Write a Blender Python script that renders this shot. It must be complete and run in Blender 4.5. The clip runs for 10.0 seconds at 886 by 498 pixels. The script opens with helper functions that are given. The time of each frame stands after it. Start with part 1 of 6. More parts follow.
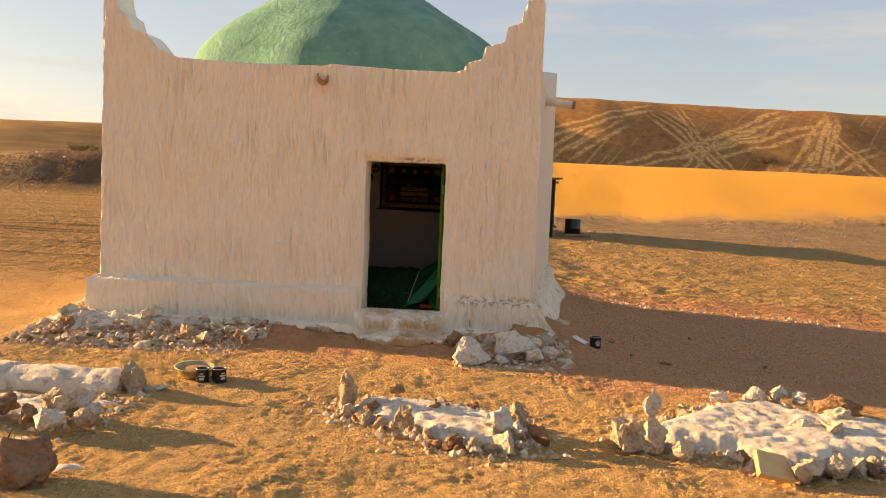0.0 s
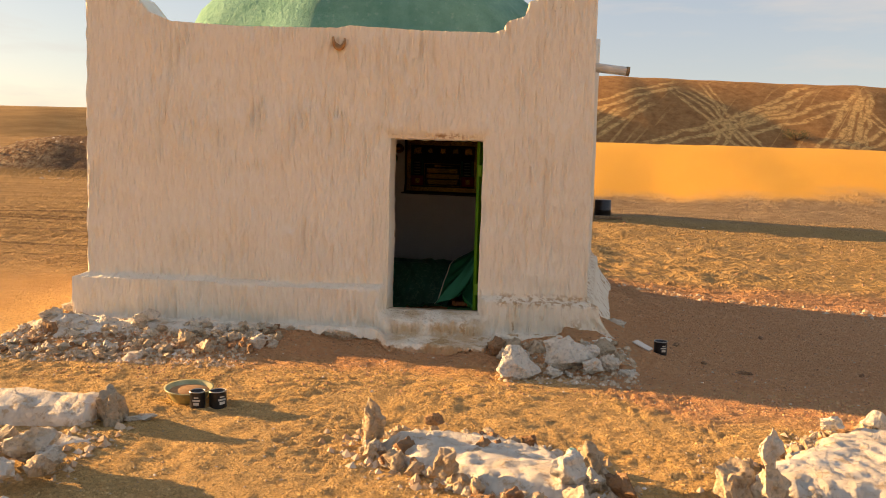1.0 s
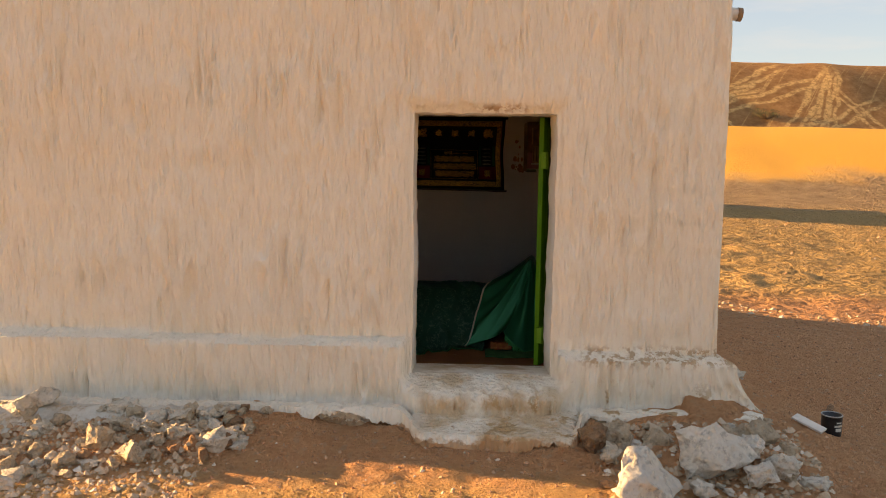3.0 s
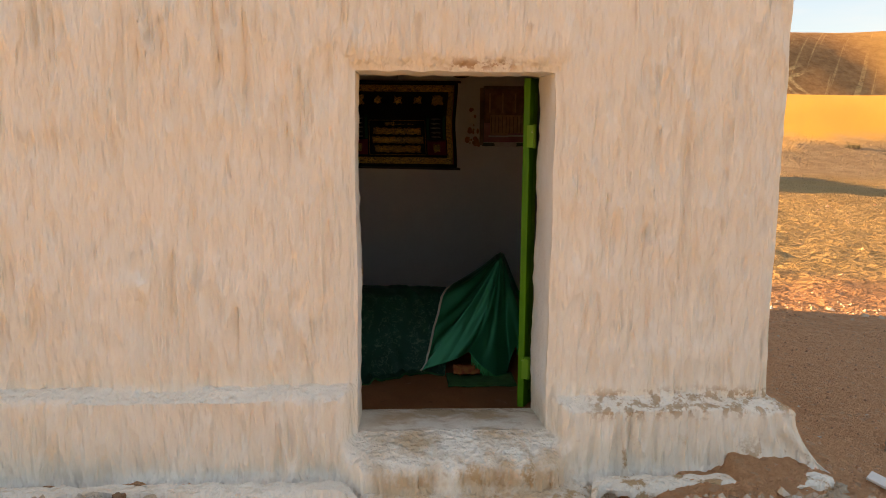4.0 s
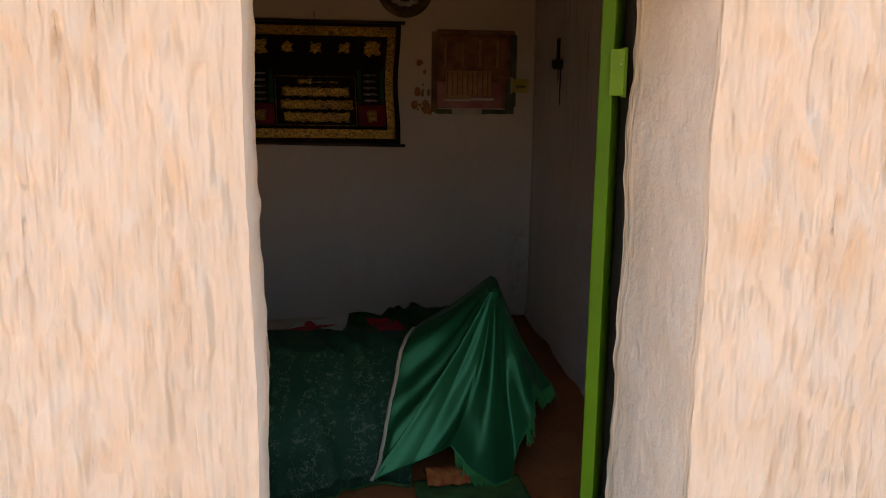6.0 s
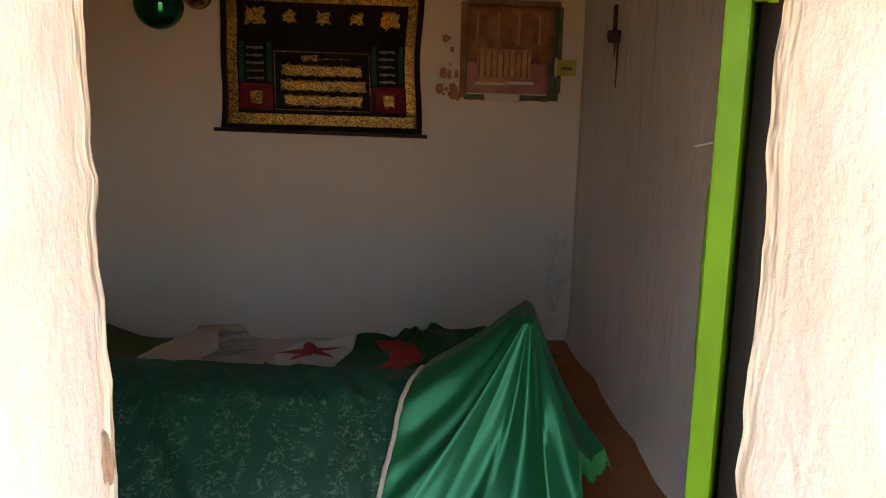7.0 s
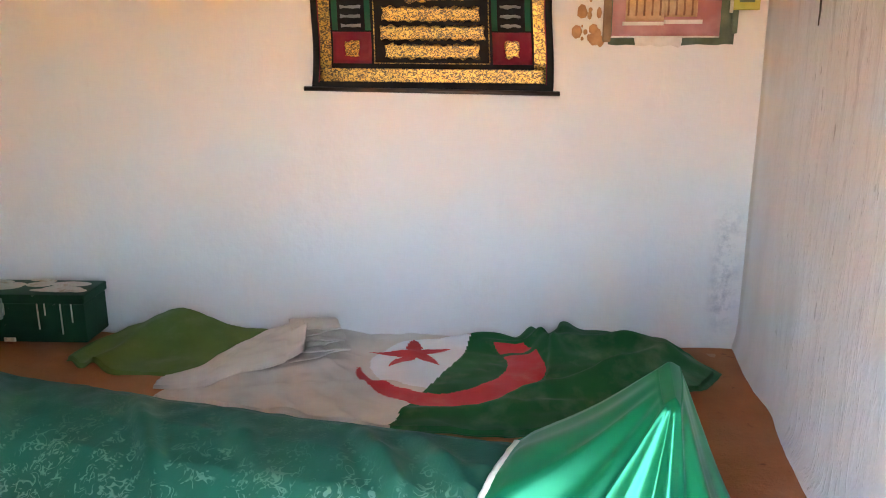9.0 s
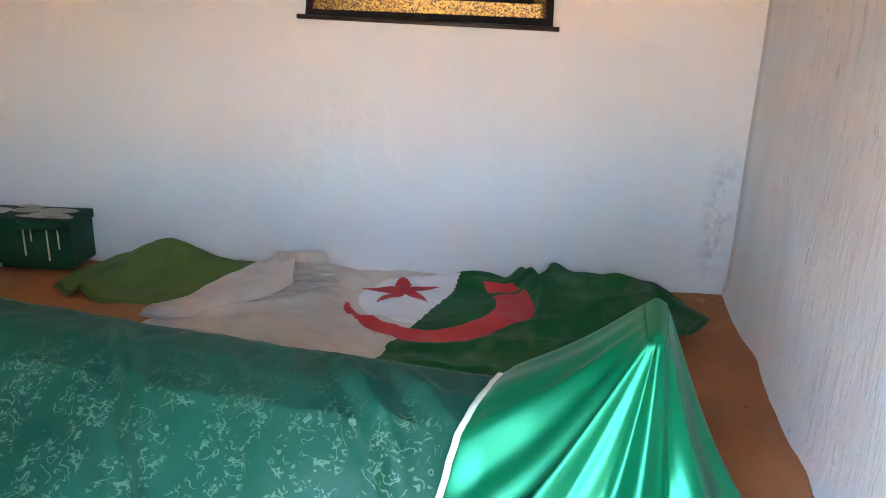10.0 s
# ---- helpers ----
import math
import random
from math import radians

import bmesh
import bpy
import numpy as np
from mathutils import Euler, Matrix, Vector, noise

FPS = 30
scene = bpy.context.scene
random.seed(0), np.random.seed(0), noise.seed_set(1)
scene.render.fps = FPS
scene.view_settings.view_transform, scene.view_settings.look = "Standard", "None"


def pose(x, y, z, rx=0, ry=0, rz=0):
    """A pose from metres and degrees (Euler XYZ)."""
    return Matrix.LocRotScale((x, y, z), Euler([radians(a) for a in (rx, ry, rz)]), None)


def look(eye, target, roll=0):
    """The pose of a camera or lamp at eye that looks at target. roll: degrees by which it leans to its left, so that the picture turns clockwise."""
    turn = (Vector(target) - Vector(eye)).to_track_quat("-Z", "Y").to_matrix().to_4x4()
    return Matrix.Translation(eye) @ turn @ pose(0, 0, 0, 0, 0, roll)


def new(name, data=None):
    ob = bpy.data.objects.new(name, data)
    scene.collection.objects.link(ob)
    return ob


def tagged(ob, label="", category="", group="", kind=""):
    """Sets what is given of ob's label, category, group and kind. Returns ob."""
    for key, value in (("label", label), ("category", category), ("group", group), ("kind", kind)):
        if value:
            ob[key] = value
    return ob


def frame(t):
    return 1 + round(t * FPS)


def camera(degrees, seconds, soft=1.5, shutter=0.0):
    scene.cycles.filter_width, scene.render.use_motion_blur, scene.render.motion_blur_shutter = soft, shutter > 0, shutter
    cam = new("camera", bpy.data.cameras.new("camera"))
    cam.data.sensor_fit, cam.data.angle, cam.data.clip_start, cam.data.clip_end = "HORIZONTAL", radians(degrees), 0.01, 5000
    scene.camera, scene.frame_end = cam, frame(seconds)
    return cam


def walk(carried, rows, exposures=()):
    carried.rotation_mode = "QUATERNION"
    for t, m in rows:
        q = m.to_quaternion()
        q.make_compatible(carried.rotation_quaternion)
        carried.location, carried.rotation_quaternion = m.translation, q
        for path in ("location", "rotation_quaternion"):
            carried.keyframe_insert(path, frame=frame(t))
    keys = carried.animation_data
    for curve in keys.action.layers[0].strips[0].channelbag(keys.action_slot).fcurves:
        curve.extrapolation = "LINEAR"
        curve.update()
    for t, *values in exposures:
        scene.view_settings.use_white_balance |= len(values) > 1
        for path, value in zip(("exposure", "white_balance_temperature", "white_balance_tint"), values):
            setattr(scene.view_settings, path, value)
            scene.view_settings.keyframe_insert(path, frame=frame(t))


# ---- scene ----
cam = camera(57.5, 10.0, soft=1.0)
PATH = [
    (0, (0.711, -7.428, 1.463), (0.613, -5.437, 1.302), 2.3),
    (0.5, (0.665, -6.908, 1.446), (0.516, -4.923, 1.256), 1.9),
    (1, (0.524, -6.393, 1.451), (0.376, -4.41, 1.243), 1.6),
    (1.5, (0.312, -5.892, 1.477), (0.165, -3.908, 1.269), 1.7),
    (2, (0.172, -5.337, 1.451), (0.043, -3.352, 1.237), 1.5),
    (2.5, (-0.028, -4.79, 1.479), (-0.133, -2.806, 1.25), 1.0),
    (2.7, (-0.076, -4.555, 1.453), (-0.159, -2.57, 1.222), 0.9),
    (3.8, (-0.218, -3.206, 1.481), (-0.16, -1.23, 1.172), 0.3),
    (4, (-0.248, -2.979, 1.48), (-0.133, -1.008, 1.159), 0.4),
    (4.5, (-0.333, -2.417, 1.478), (-0.136, -0.456, 1.139), -0.2),
    (5, (-0.383, -1.975, 1.482), (-0.099, -0.031, 1.111), -0.1),
    (5.2, (-0.38, -1.792, 1.483), (-0.062, 0.145, 1.1), -0.0),
    (6.3, (-0.265, -1.004, 1.299), (0.069, 0.936, 0.949), 0.7),
    (6.5, (-0.224, -0.867, 1.279), (0.095, 1.08, 0.951), 0.9),
    (7, (-0.144, -0.493, 1.239), (0.102, 1.46, 0.885), 1.4),
    (7.5, (-0.063, -0.167, 1.205), (0.109, 1.77, 0.739), 0.3),
    (8, (0.003, 0.154, 1.258), (0.072, 2.081, 0.728), -0.3),
    (8.5, (0.003, 0.211, 1.294), (-0.053, 2.136, 0.755), -0.5),
    (9, (0.047, 0.223, 1.287), (-0.101, 2.153, 0.782), -0.1),
    (9.5, (0.052, 0.247, 1.261), (-0.118, 2.167, 0.727), 0.8),
    (10, (0.061, 0.246, 1.249), (-0.07, 2.138, 0.614), 1.7),
]
EXPOSURES = [(0, 1.50, 9800, 16), (2.5, 1.67, 9800, 15), (4.0, 2.02, 9000, 13), (5.2, 2.5, 8700, 13), (6.3, 2.9, 8600, 17), (7.0, 4.3, 8500, 15), (7.5, 5.3, 8200, 14), (8.0, 6.4, 8500, 14), (8.5, 6.75, 7900, 12), (9.0, 7.12, 6750, 12), (9.5, 7.17, 6350, 11), (10, 7.0, 6350, 10)]
walk(cam, [(t, look(eye, target, roll)) for t, eye, target, roll in PATH], EXPOSURES)

# ---- light ----
SUN_E, SUN_DX, SUN_DY = 11.8, 1.0, -0.24
world = bpy.data.worlds.new("desert_sky")
scene.world = world
world.use_nodes = True
wt = world.node_tree
wt.nodes.clear()
w_out = wt.nodes.new("ShaderNodeOutputWorld")
w_bg = wt.nodes.new("ShaderNodeBackground")
w_sky = wt.nodes.new("ShaderNodeTexSky")
w_sky.sky_type = "NISHITA"
w_sky.sun_disc = False
w_sky.sun_elevation = radians(SUN_E)
w_sky.sun_rotation = math.atan2(-SUN_DX, -SUN_DY)
w_sky.dust_density = 0.6
w_sky.air_density = 1.0
# thin high cloud, drawn out along the horizon
w_tc = wt.nodes.new("ShaderNodeTexCoord")
w_map = wt.nodes.new("ShaderNodeMapping")
w_map.inputs["Scale"].default_value = (1.2, 1.2, 7.0)
w_noise = wt.nodes.new("ShaderNodeTexNoise")
w_noise.inputs["Scale"].default_value = 2.6
w_noise.inputs["Detail"].default_value = 8
w_noise.inputs["Roughness"].default_value = 0.6
w_ramp = wt.nodes.new("ShaderNodeValToRGB")
w_ramp.color_ramp.elements[0].position = 0.49
w_ramp.color_ramp.elements[0].color = (0, 0, 0, 1)
w_ramp.color_ramp.elements[1].position = 0.66
w_ramp.color_ramp.elements[1].color = (0.5, 0.5, 0.5, 1)
w_mix = wt.nodes.new("ShaderNodeMixRGB")
w_mix.inputs["Color2"].default_value = (2.1, 2.35, 2.8, 1)
w_blue = wt.nodes.new("ShaderNodeMixRGB")
w_blue.inputs["Fac"].default_value = 0.66
w_blue.inputs["Color2"].default_value = (0.92, 1.42, 2.62, 1)
wt.links.new(w_tc.outputs["Generated"], w_map.inputs["Vector"])
wt.links.new(w_map.outputs["Vector"], w_noise.inputs["Vector"])
wt.links.new(w_noise.outputs["Fac"], w_ramp.inputs["Fac"])
wt.links.new(w_ramp.outputs["Color"], w_mix.inputs["Fac"])
wt.links.new(w_sky.outputs["Color"], w_blue.inputs["Color1"])
wt.links.new(w_blue.outputs["Color"], w_mix.inputs["Color1"])
wt.links.new(w_mix.outputs["Color"], w_bg.inputs["Color"])
w_bg.inputs["Strength"].default_value = 0.105
wt.links.new(w_bg.outputs["Background"], w_out.inputs["Surface"])
sun = new("sun", bpy.data.lights.new("sun", "SUN"))
sun.data.energy = 5.0
sun.data.angle = radians(0.6)
sun.data.color = (1.0, 0.72, 0.43)
sun.matrix_world = look((0, 0, 30), (0 + SUN_DX * math.cos(radians(SUN_E)), SUN_DY * math.cos(radians(SUN_E)), 30 - math.hypot(SUN_DX, SUN_DY) * math.sin(radians(SUN_E))))


# ---- materials ----
class Nodes:
    """A node tree with short names for the few nodes that the surfaces need."""

    def __init__(self, name):
        self.mat = bpy.data.materials.new(name)
        self.mat.use_nodes = True
        self.t = self.mat.node_tree
        self.b = self.t.nodes["Principled BSDF"]
        self.geo = self.t.nodes.new("ShaderNodeNewGeometry")

    def put(self, socket, value):
        if isinstance(value, (int, float)):
            socket.default_value = value
        elif isinstance(value, tuple):
            socket.default_value = value if len(value) == len(socket.default_value) else (*value, 1)
        else:
            self.t.links.new(value, socket)

    def node(self, kind, **values):
        n = self.t.nodes.new(kind)
        for k, v in values.items():
            self.put(n.inputs[k], v)
        return n

    def coords(self, scale=(1, 1, 1), rot=(0, 0, 0)):
        n = self.node("ShaderNodeMapping", Vector=self.geo.outputs["Position"])
        n.inputs["Scale"].default_value = scale
        n.inputs["Rotation"].default_value = rot
        return n.outputs["Vector"]

    def turned(self, rot, scale):
        """Coordinates turned first and drawn out after."""
        first = self.coords((1, 1, 1), (0, 0, rot))
        n = self.node("ShaderNodeMapping", Vector=first)
        n.inputs["Scale"].default_value = scale
        return n.outputs["Vector"]

    def noise(self, scale, detail=4.0, rough=0.55, vec=None, distortion=0.0):
        n = self.node("ShaderNodeTexNoise", Scale=scale, Detail=detail, Roughness=rough, Distortion=distortion)
        self.put(n.inputs["Vector"], vec or self.geo.outputs["Position"])
        return n.outputs["Fac"]

    def voronoi(self, scale, vec=None, out="Distance"):
        n = self.node("ShaderNodeTexVoronoi", Scale=scale)
        self.put(n.inputs["Vector"], vec or self.geo.outputs["Position"])
        return n.outputs[out]

    def wave(self, scale, distortion, vec, direction="X", detail=3.0, dscale=1.0):
        n = self.node("ShaderNodeTexWave", Scale=scale, Distortion=distortion, Detail=detail)
        n.inputs["Detail Scale"].default_value = dscale
        n.bands_direction = direction
        self.put(n.inputs["Vector"], vec)
        return n.outputs["Fac"]

    def ramp(self, fac, a, b, lo=(0, 0, 0), hi=(1, 1, 1)):
        n = self.t.nodes.new("ShaderNodeValToRGB")
        e = n.color_ramp.elements
        e[0].position, e[0].color = a, (*lo, 1)
        e[1].position, e[1].color = b, (*hi, 1)
        self.put(n.inputs["Fac"], fac)
        return n.outputs["Color"]

    def step(self, value, a, b):
        n = self.t.nodes.new("ShaderNodeMapRange")
        n.interpolation_type = "SMOOTHSTEP"
        self.put(n.inputs["Value"], value)
        n.inputs["From Min"].default_value, n.inputs["From Max"].default_value = a, b
        return n.outputs["Result"]

    def math(self, op, a, b=0.0):
        n = self.t.nodes.new("ShaderNodeMath")
        n.operation = op
        self.put(n.inputs[0], a)
        self.put(n.inputs[1], b)
        return n.outputs[0]

    def mix(self, fac, a, b, mode="MIX"):
        n = self.t.nodes.new("ShaderNodeMixRGB")
        n.blend_type = mode
        self.put(n.inputs["Fac"], fac)
        self.put(n.inputs["Color1"], a)
        self.put(n.inputs["Color2"], b)
        return n.outputs["Color"]

    def xyz(self):
        n = self.node("ShaderNodeSeparateXYZ", Vector=self.geo.outputs["Position"])
        return n.outputs[0], n.outputs[1], n.outputs[2]

    def random(self):
        return self.t.nodes.new("ShaderNodeObjectInfo").outputs["Random"]

    def island(self):
        return self.geo.outputs["Random Per Island"]

    def bump(self, height, strength, distance, normal=None):
        n = self.node("ShaderNodeBump", Strength=strength, Distance=distance, Height=height)
        if normal:
            self.put(n.inputs["Normal"], normal)
        return n.outputs["Normal"]

    def done(self, colour, rough=0.8, normal=None, metal=0.0, spec=None, **more):
        self.put(self.b.inputs["Base Color"], colour)
        self.put(self.b.inputs["Roughness"], rough)
        self.put(self.b.inputs["Metallic"], metal)
        if spec is not None:
            self.put(self.b.inputs["Specular IOR Level"], spec)
        if normal:
            self.put(self.b.inputs["Normal"], normal)
        for k, v in more.items():
            self.put(self.b.inputs[k.replace("_", " ")], v)
        return self.mat


def simple(name, c1, c2, scale=8.0, rough=0.75, bump=0.3, bscale=60.0, dist=0.002, metal=0.0, vary=0.0, spec=None):
    n = Nodes(name)
    col = n.mix(n.ramp(n.noise(scale, 6), 0.35, 0.68), c1, c2)
    if vary:
        col = n.mix(n.math("MULTIPLY", n.random(), vary), col, tuple(0.35 * c for c in c1), "MIX")
    return n.done(col, rough, n.bump(n.noise(bscale, 5), bump, dist), metal, spec)


TRACKS = [(7.0, 6.9, 17.9, 10.7), (14.0, 3.9, 22.1, 6.2), (21.4, 6.0, 28.8, 8.3), (18.3, 9.7, 23.5, 3.9), (20.2, 9.8, 25.2, 3.8), (20.4, 4.1, 23.9, 7.1), (23.5, 6.7, 32.3, 10.3), (24.3, 5.8, 35.1, 8.6), (32.6, 4.0, 37.2, 9.4), (30.6, 3.9, 36.8, 9.7), (37.0, 7.6, 38.4, 4.2), (37.8, 9.8, 34.4, 4.0), (32.6, 4.0, 39.7, 6.4), (9.6, 5.3, 14.7, 8.1), (7.8, 5.4, 11.4, 7.6), (21.9, 10.1, 22.5, 5.9)]


def make_ground():
    n = Nodes("sand_and_gravel")
    x, y, z = n.xyz()
    broad = n.noise(0.9, 5)
    fine = n.noise(38, 6, 0.65)
    tan = n.mix(n.ramp(broad, 0.35, 0.65), (0.77, 0.485, 0.215), (0.83, 0.50, 0.20))
    tan = n.mix(n.ramp(fine, 0.34, 0.60), n.mix(0.42, tan, (0.26, 0.13, 0.05)), tan)
    # pale grit
    grit = n.math("MULTIPLY", n.ramp(n.voronoi(70, out="Color"), 0.82, 0.9), n.ramp(n.noise(2.2, 4), 0.42, 0.62))
    tan = n.mix(n.math("MULTIPLY", grit, 0.3), tan, (0.62, 0.50, 0.36))
    tan = n.mix(n.math("MULTIPLY", n.ramp(n.noise(90, 4, 0.6), 0.58, 0.66), 0.45), tan, (0.20, 0.10, 0.04))
    # redder earth along the foot of the walls and in the yard beside them
    near = n.math("MULTIPLY", n.step(n.math("ADD", n.math("ADD", y, n.math("MULTIPLY", n.step(x, 0.9, 1.7), 0.8)), n.math("MULTIPLY", n.math("SUBTRACT", n.noise(2.2, 5), 0.5), 0.7)), -1.15, -0.60), n.math("SUBTRACT", 1.0, n.step(y, 4.2, 6.2)))
    red = n.mix(n.ramp(n.noise(30, 6), 0.3, 0.7), (0.66, 0.31, 0.145), (0.78, 0.41, 0.21))
    pale = n.math("MULTIPLY", n.ramp(n.voronoi(45, out="Color"), 0.75, 0.9), 0.35)
    red = n.mix(pale, red, (0.55, 0.40, 0.28))
    col = n.mix(n.math("MULTIPLY", near, n.step(n.math("ADD", x, n.noise(1.1, 3)), -3.2, -2.0)), tan, red)
    # grey gravel flat in front of the dunes
    grey = n.math("MULTIPLY", n.step(y, 21, 26), n.step(x, 0.0, 4.0))
    col = n.mix(n.math("MULTIPLY", grey, 0.8), col, n.mix(n.ramp(n.noise(1.6, 6), 0.35, 0.7), (0.40, 0.27, 0.17), (0.60, 0.42, 0.26)))
    # smooth orange dune
    dune = n.math("MULTIPLY", n.step(n.math("ADD", y, n.math("MULTIPLY", n.noise(0.25, 4), 5.0)), 33.0, 35.5), n.step(x, -6.0, 0.0))
    col = n.mix(dune, col, n.mix(n.noise(0.12, 3), (0.84, 0.41, 0.075), (0.90, 0.46, 0.10)))
    # stony brown slope with tracks worn to lighter sand
    slope = n.math("MULTIPLY", n.step(y, 58, 60), n.step(x, -45.0, -20.0))
    # wheel tracks that cross the slope: pairs of ruts from (x, z) to (x, z)
    lines = None
    sway = n.math("MULTIPLY", n.math("SUBTRACT", n.noise(0.16, 4), 0.5), 2.2)
    for x0, z0, x1, z1 in TRACKS:
        run = math.hypot(x1 - x0, z1 - z0)
        ux, uz = (x1 - x0) / run, (z1 - z0) / run
        along = n.math("ADD", n.math("MULTIPLY", n.math("SUBTRACT", x, x0), ux), n.math("MULTIPLY", n.math("SUBTRACT", z, z0), uz))
        across = n.math("SUBTRACT", n.math("MULTIPLY", n.math("SUBTRACT", x, x0), uz), n.math("MULTIPLY", n.math("SUBTRACT", z, z0), ux))
        rut_at = n.math("ABSOLUTE", n.math("SUBTRACT", n.math("ABSOLUTE", n.math("ADD", across, sway)), 0.38))
        one = n.math("SUBTRACT", 1.0, n.step(rut_at, 0.08, 0.24))
        one = n.math("MULTIPLY", one, n.math("MULTIPLY", n.step(along, -1.5, 0.5), n.math("SUBTRACT", 1.0, n.step(along, run - 0.5, run + 1.5))))
        lines = one if lines is None else n.math("MAXIMUM", lines, one)
    old = n.ramp(n.noise(1.0, 3, 0.6, n.turned(0.6, (1.6, 0.05, 0.0))), 0.60, 0.66)
    lines = n.math("MAXIMUM", lines, n.math("MULTIPLY", old, 0.6))
    tracks = n.math("MULTIPLY", lines, n.ramp(n.noise(2.2, 6, 0.75), 0.36, 0.56))
    brown = n.mix(n.ramp(n.noise(1.3, 8, 0.7), 0.35, 0.7), (0.27, 0.125, 0.048), (0.47, 0.25, 0.10))
    brown = n.mix(n.math("MULTIPLY", tracks, 0.85), brown, (0.80, 0.50, 0.20))
    brown = n.mix(n.math("MULTIPLY", n.step(x, 46, 54), n.ramp(n.noise(0.06, 3), 0.3, 0.5)), brown, (0.72, 0.40, 0.11))
    col = n.mix(slope, col, brown)
    # wind-blown flat on the other side of the shrine
    left = n.math("MULTIPLY", n.math("SUBTRACT", 1.0, n.step(x, -4.6, -3.4)), n.step(y, -1.2, 0.6))
    rut = n.ramp(n.noise(1.0, 5, 0.6, n.coords((0.06, 2.6, 1))), 0.52, 0.60)
    rut = n.math("MULTIPLY", rut, n.math("MULTIPLY", n.step(y, 3.0, 5.0), n.math("SUBTRACT", 1.0, n.step(y, 13, 19))))
    flat = n.mix(n.ramp(n.noise(0.5, 6, 0.6, n.coords((0.25, 1.6, 1))), 0.35, 0.7), (0.42, 0.235, 0.10), (0.63, 0.38, 0.17))
    flat = n.mix(n.math("MULTIPLY", rut, 0.85), flat, (0.19, 0.095, 0.04))
    col = n.mix(n.math("MULTIPLY", left, 0.85), col, flat)
    mound = n.math("MULTIPLY", n.step(z, 0.45, 0.8), n.math("MULTIPLY", n.math("SUBTRACT", 1.0, n.step(y, 44, 46)), n.math("SUBTRACT", 1.0, n.step(x, -10, -8))))
    # the bank's dark brown carries the shade of its steep face
    col = n.mix(n.math("MULTIPLY", mound, 0.9), col, n.mix(n.math("MULTIPLY", n.ramp(n.noise(3.0, 6, 0.7), 0.45, 0.6), n.math("SUBTRACT", 1.0, n.step(x, -27, -22))), (0.26, 0.14, 0.085), (0.60, 0.43, 0.27)))
    relief = n.math("ADD", n.math("MULTIPLY", n.noise(30, 8, 0.7), 0.7), n.math("MULTIPLY", n.voronoi(60), 0.3))
    nrm = n.bump(n.noise(7, 6, 0.7, n.coords((1.0, 1.7, 1.0))), 1.0, 0.10)
    nrm = n.bump(relief, 1.0, 0.034, nrm)
    nrm = n.bump(n.noise(17, 8, 0.78), 0.8, 0.035, nrm)
    nrm = n.bump(n.noise(1.1, 8, 0.72), n.math("MULTIPLY", n.math("MULTIPLY", n.step(y, 4, 14), 0.9), n.math("SUBTRACT", 1.0, n.math("MULTIPLY", dune, 0.93))), 0.35, nrm)
    nrm = n.bump(n.noise(3.4, 4, 0.62, n.coords((1.0, 1.5, 1.0))), n.math("MULTIPLY", n.math("MULTIPLY", n.step(y, 1.5, 4.5), 1.0), n.math("SUBTRACT", 1.0, dune)), 0.75, nrm)
    return n.done(col, 0.95, nrm, 0.0, 0.15)


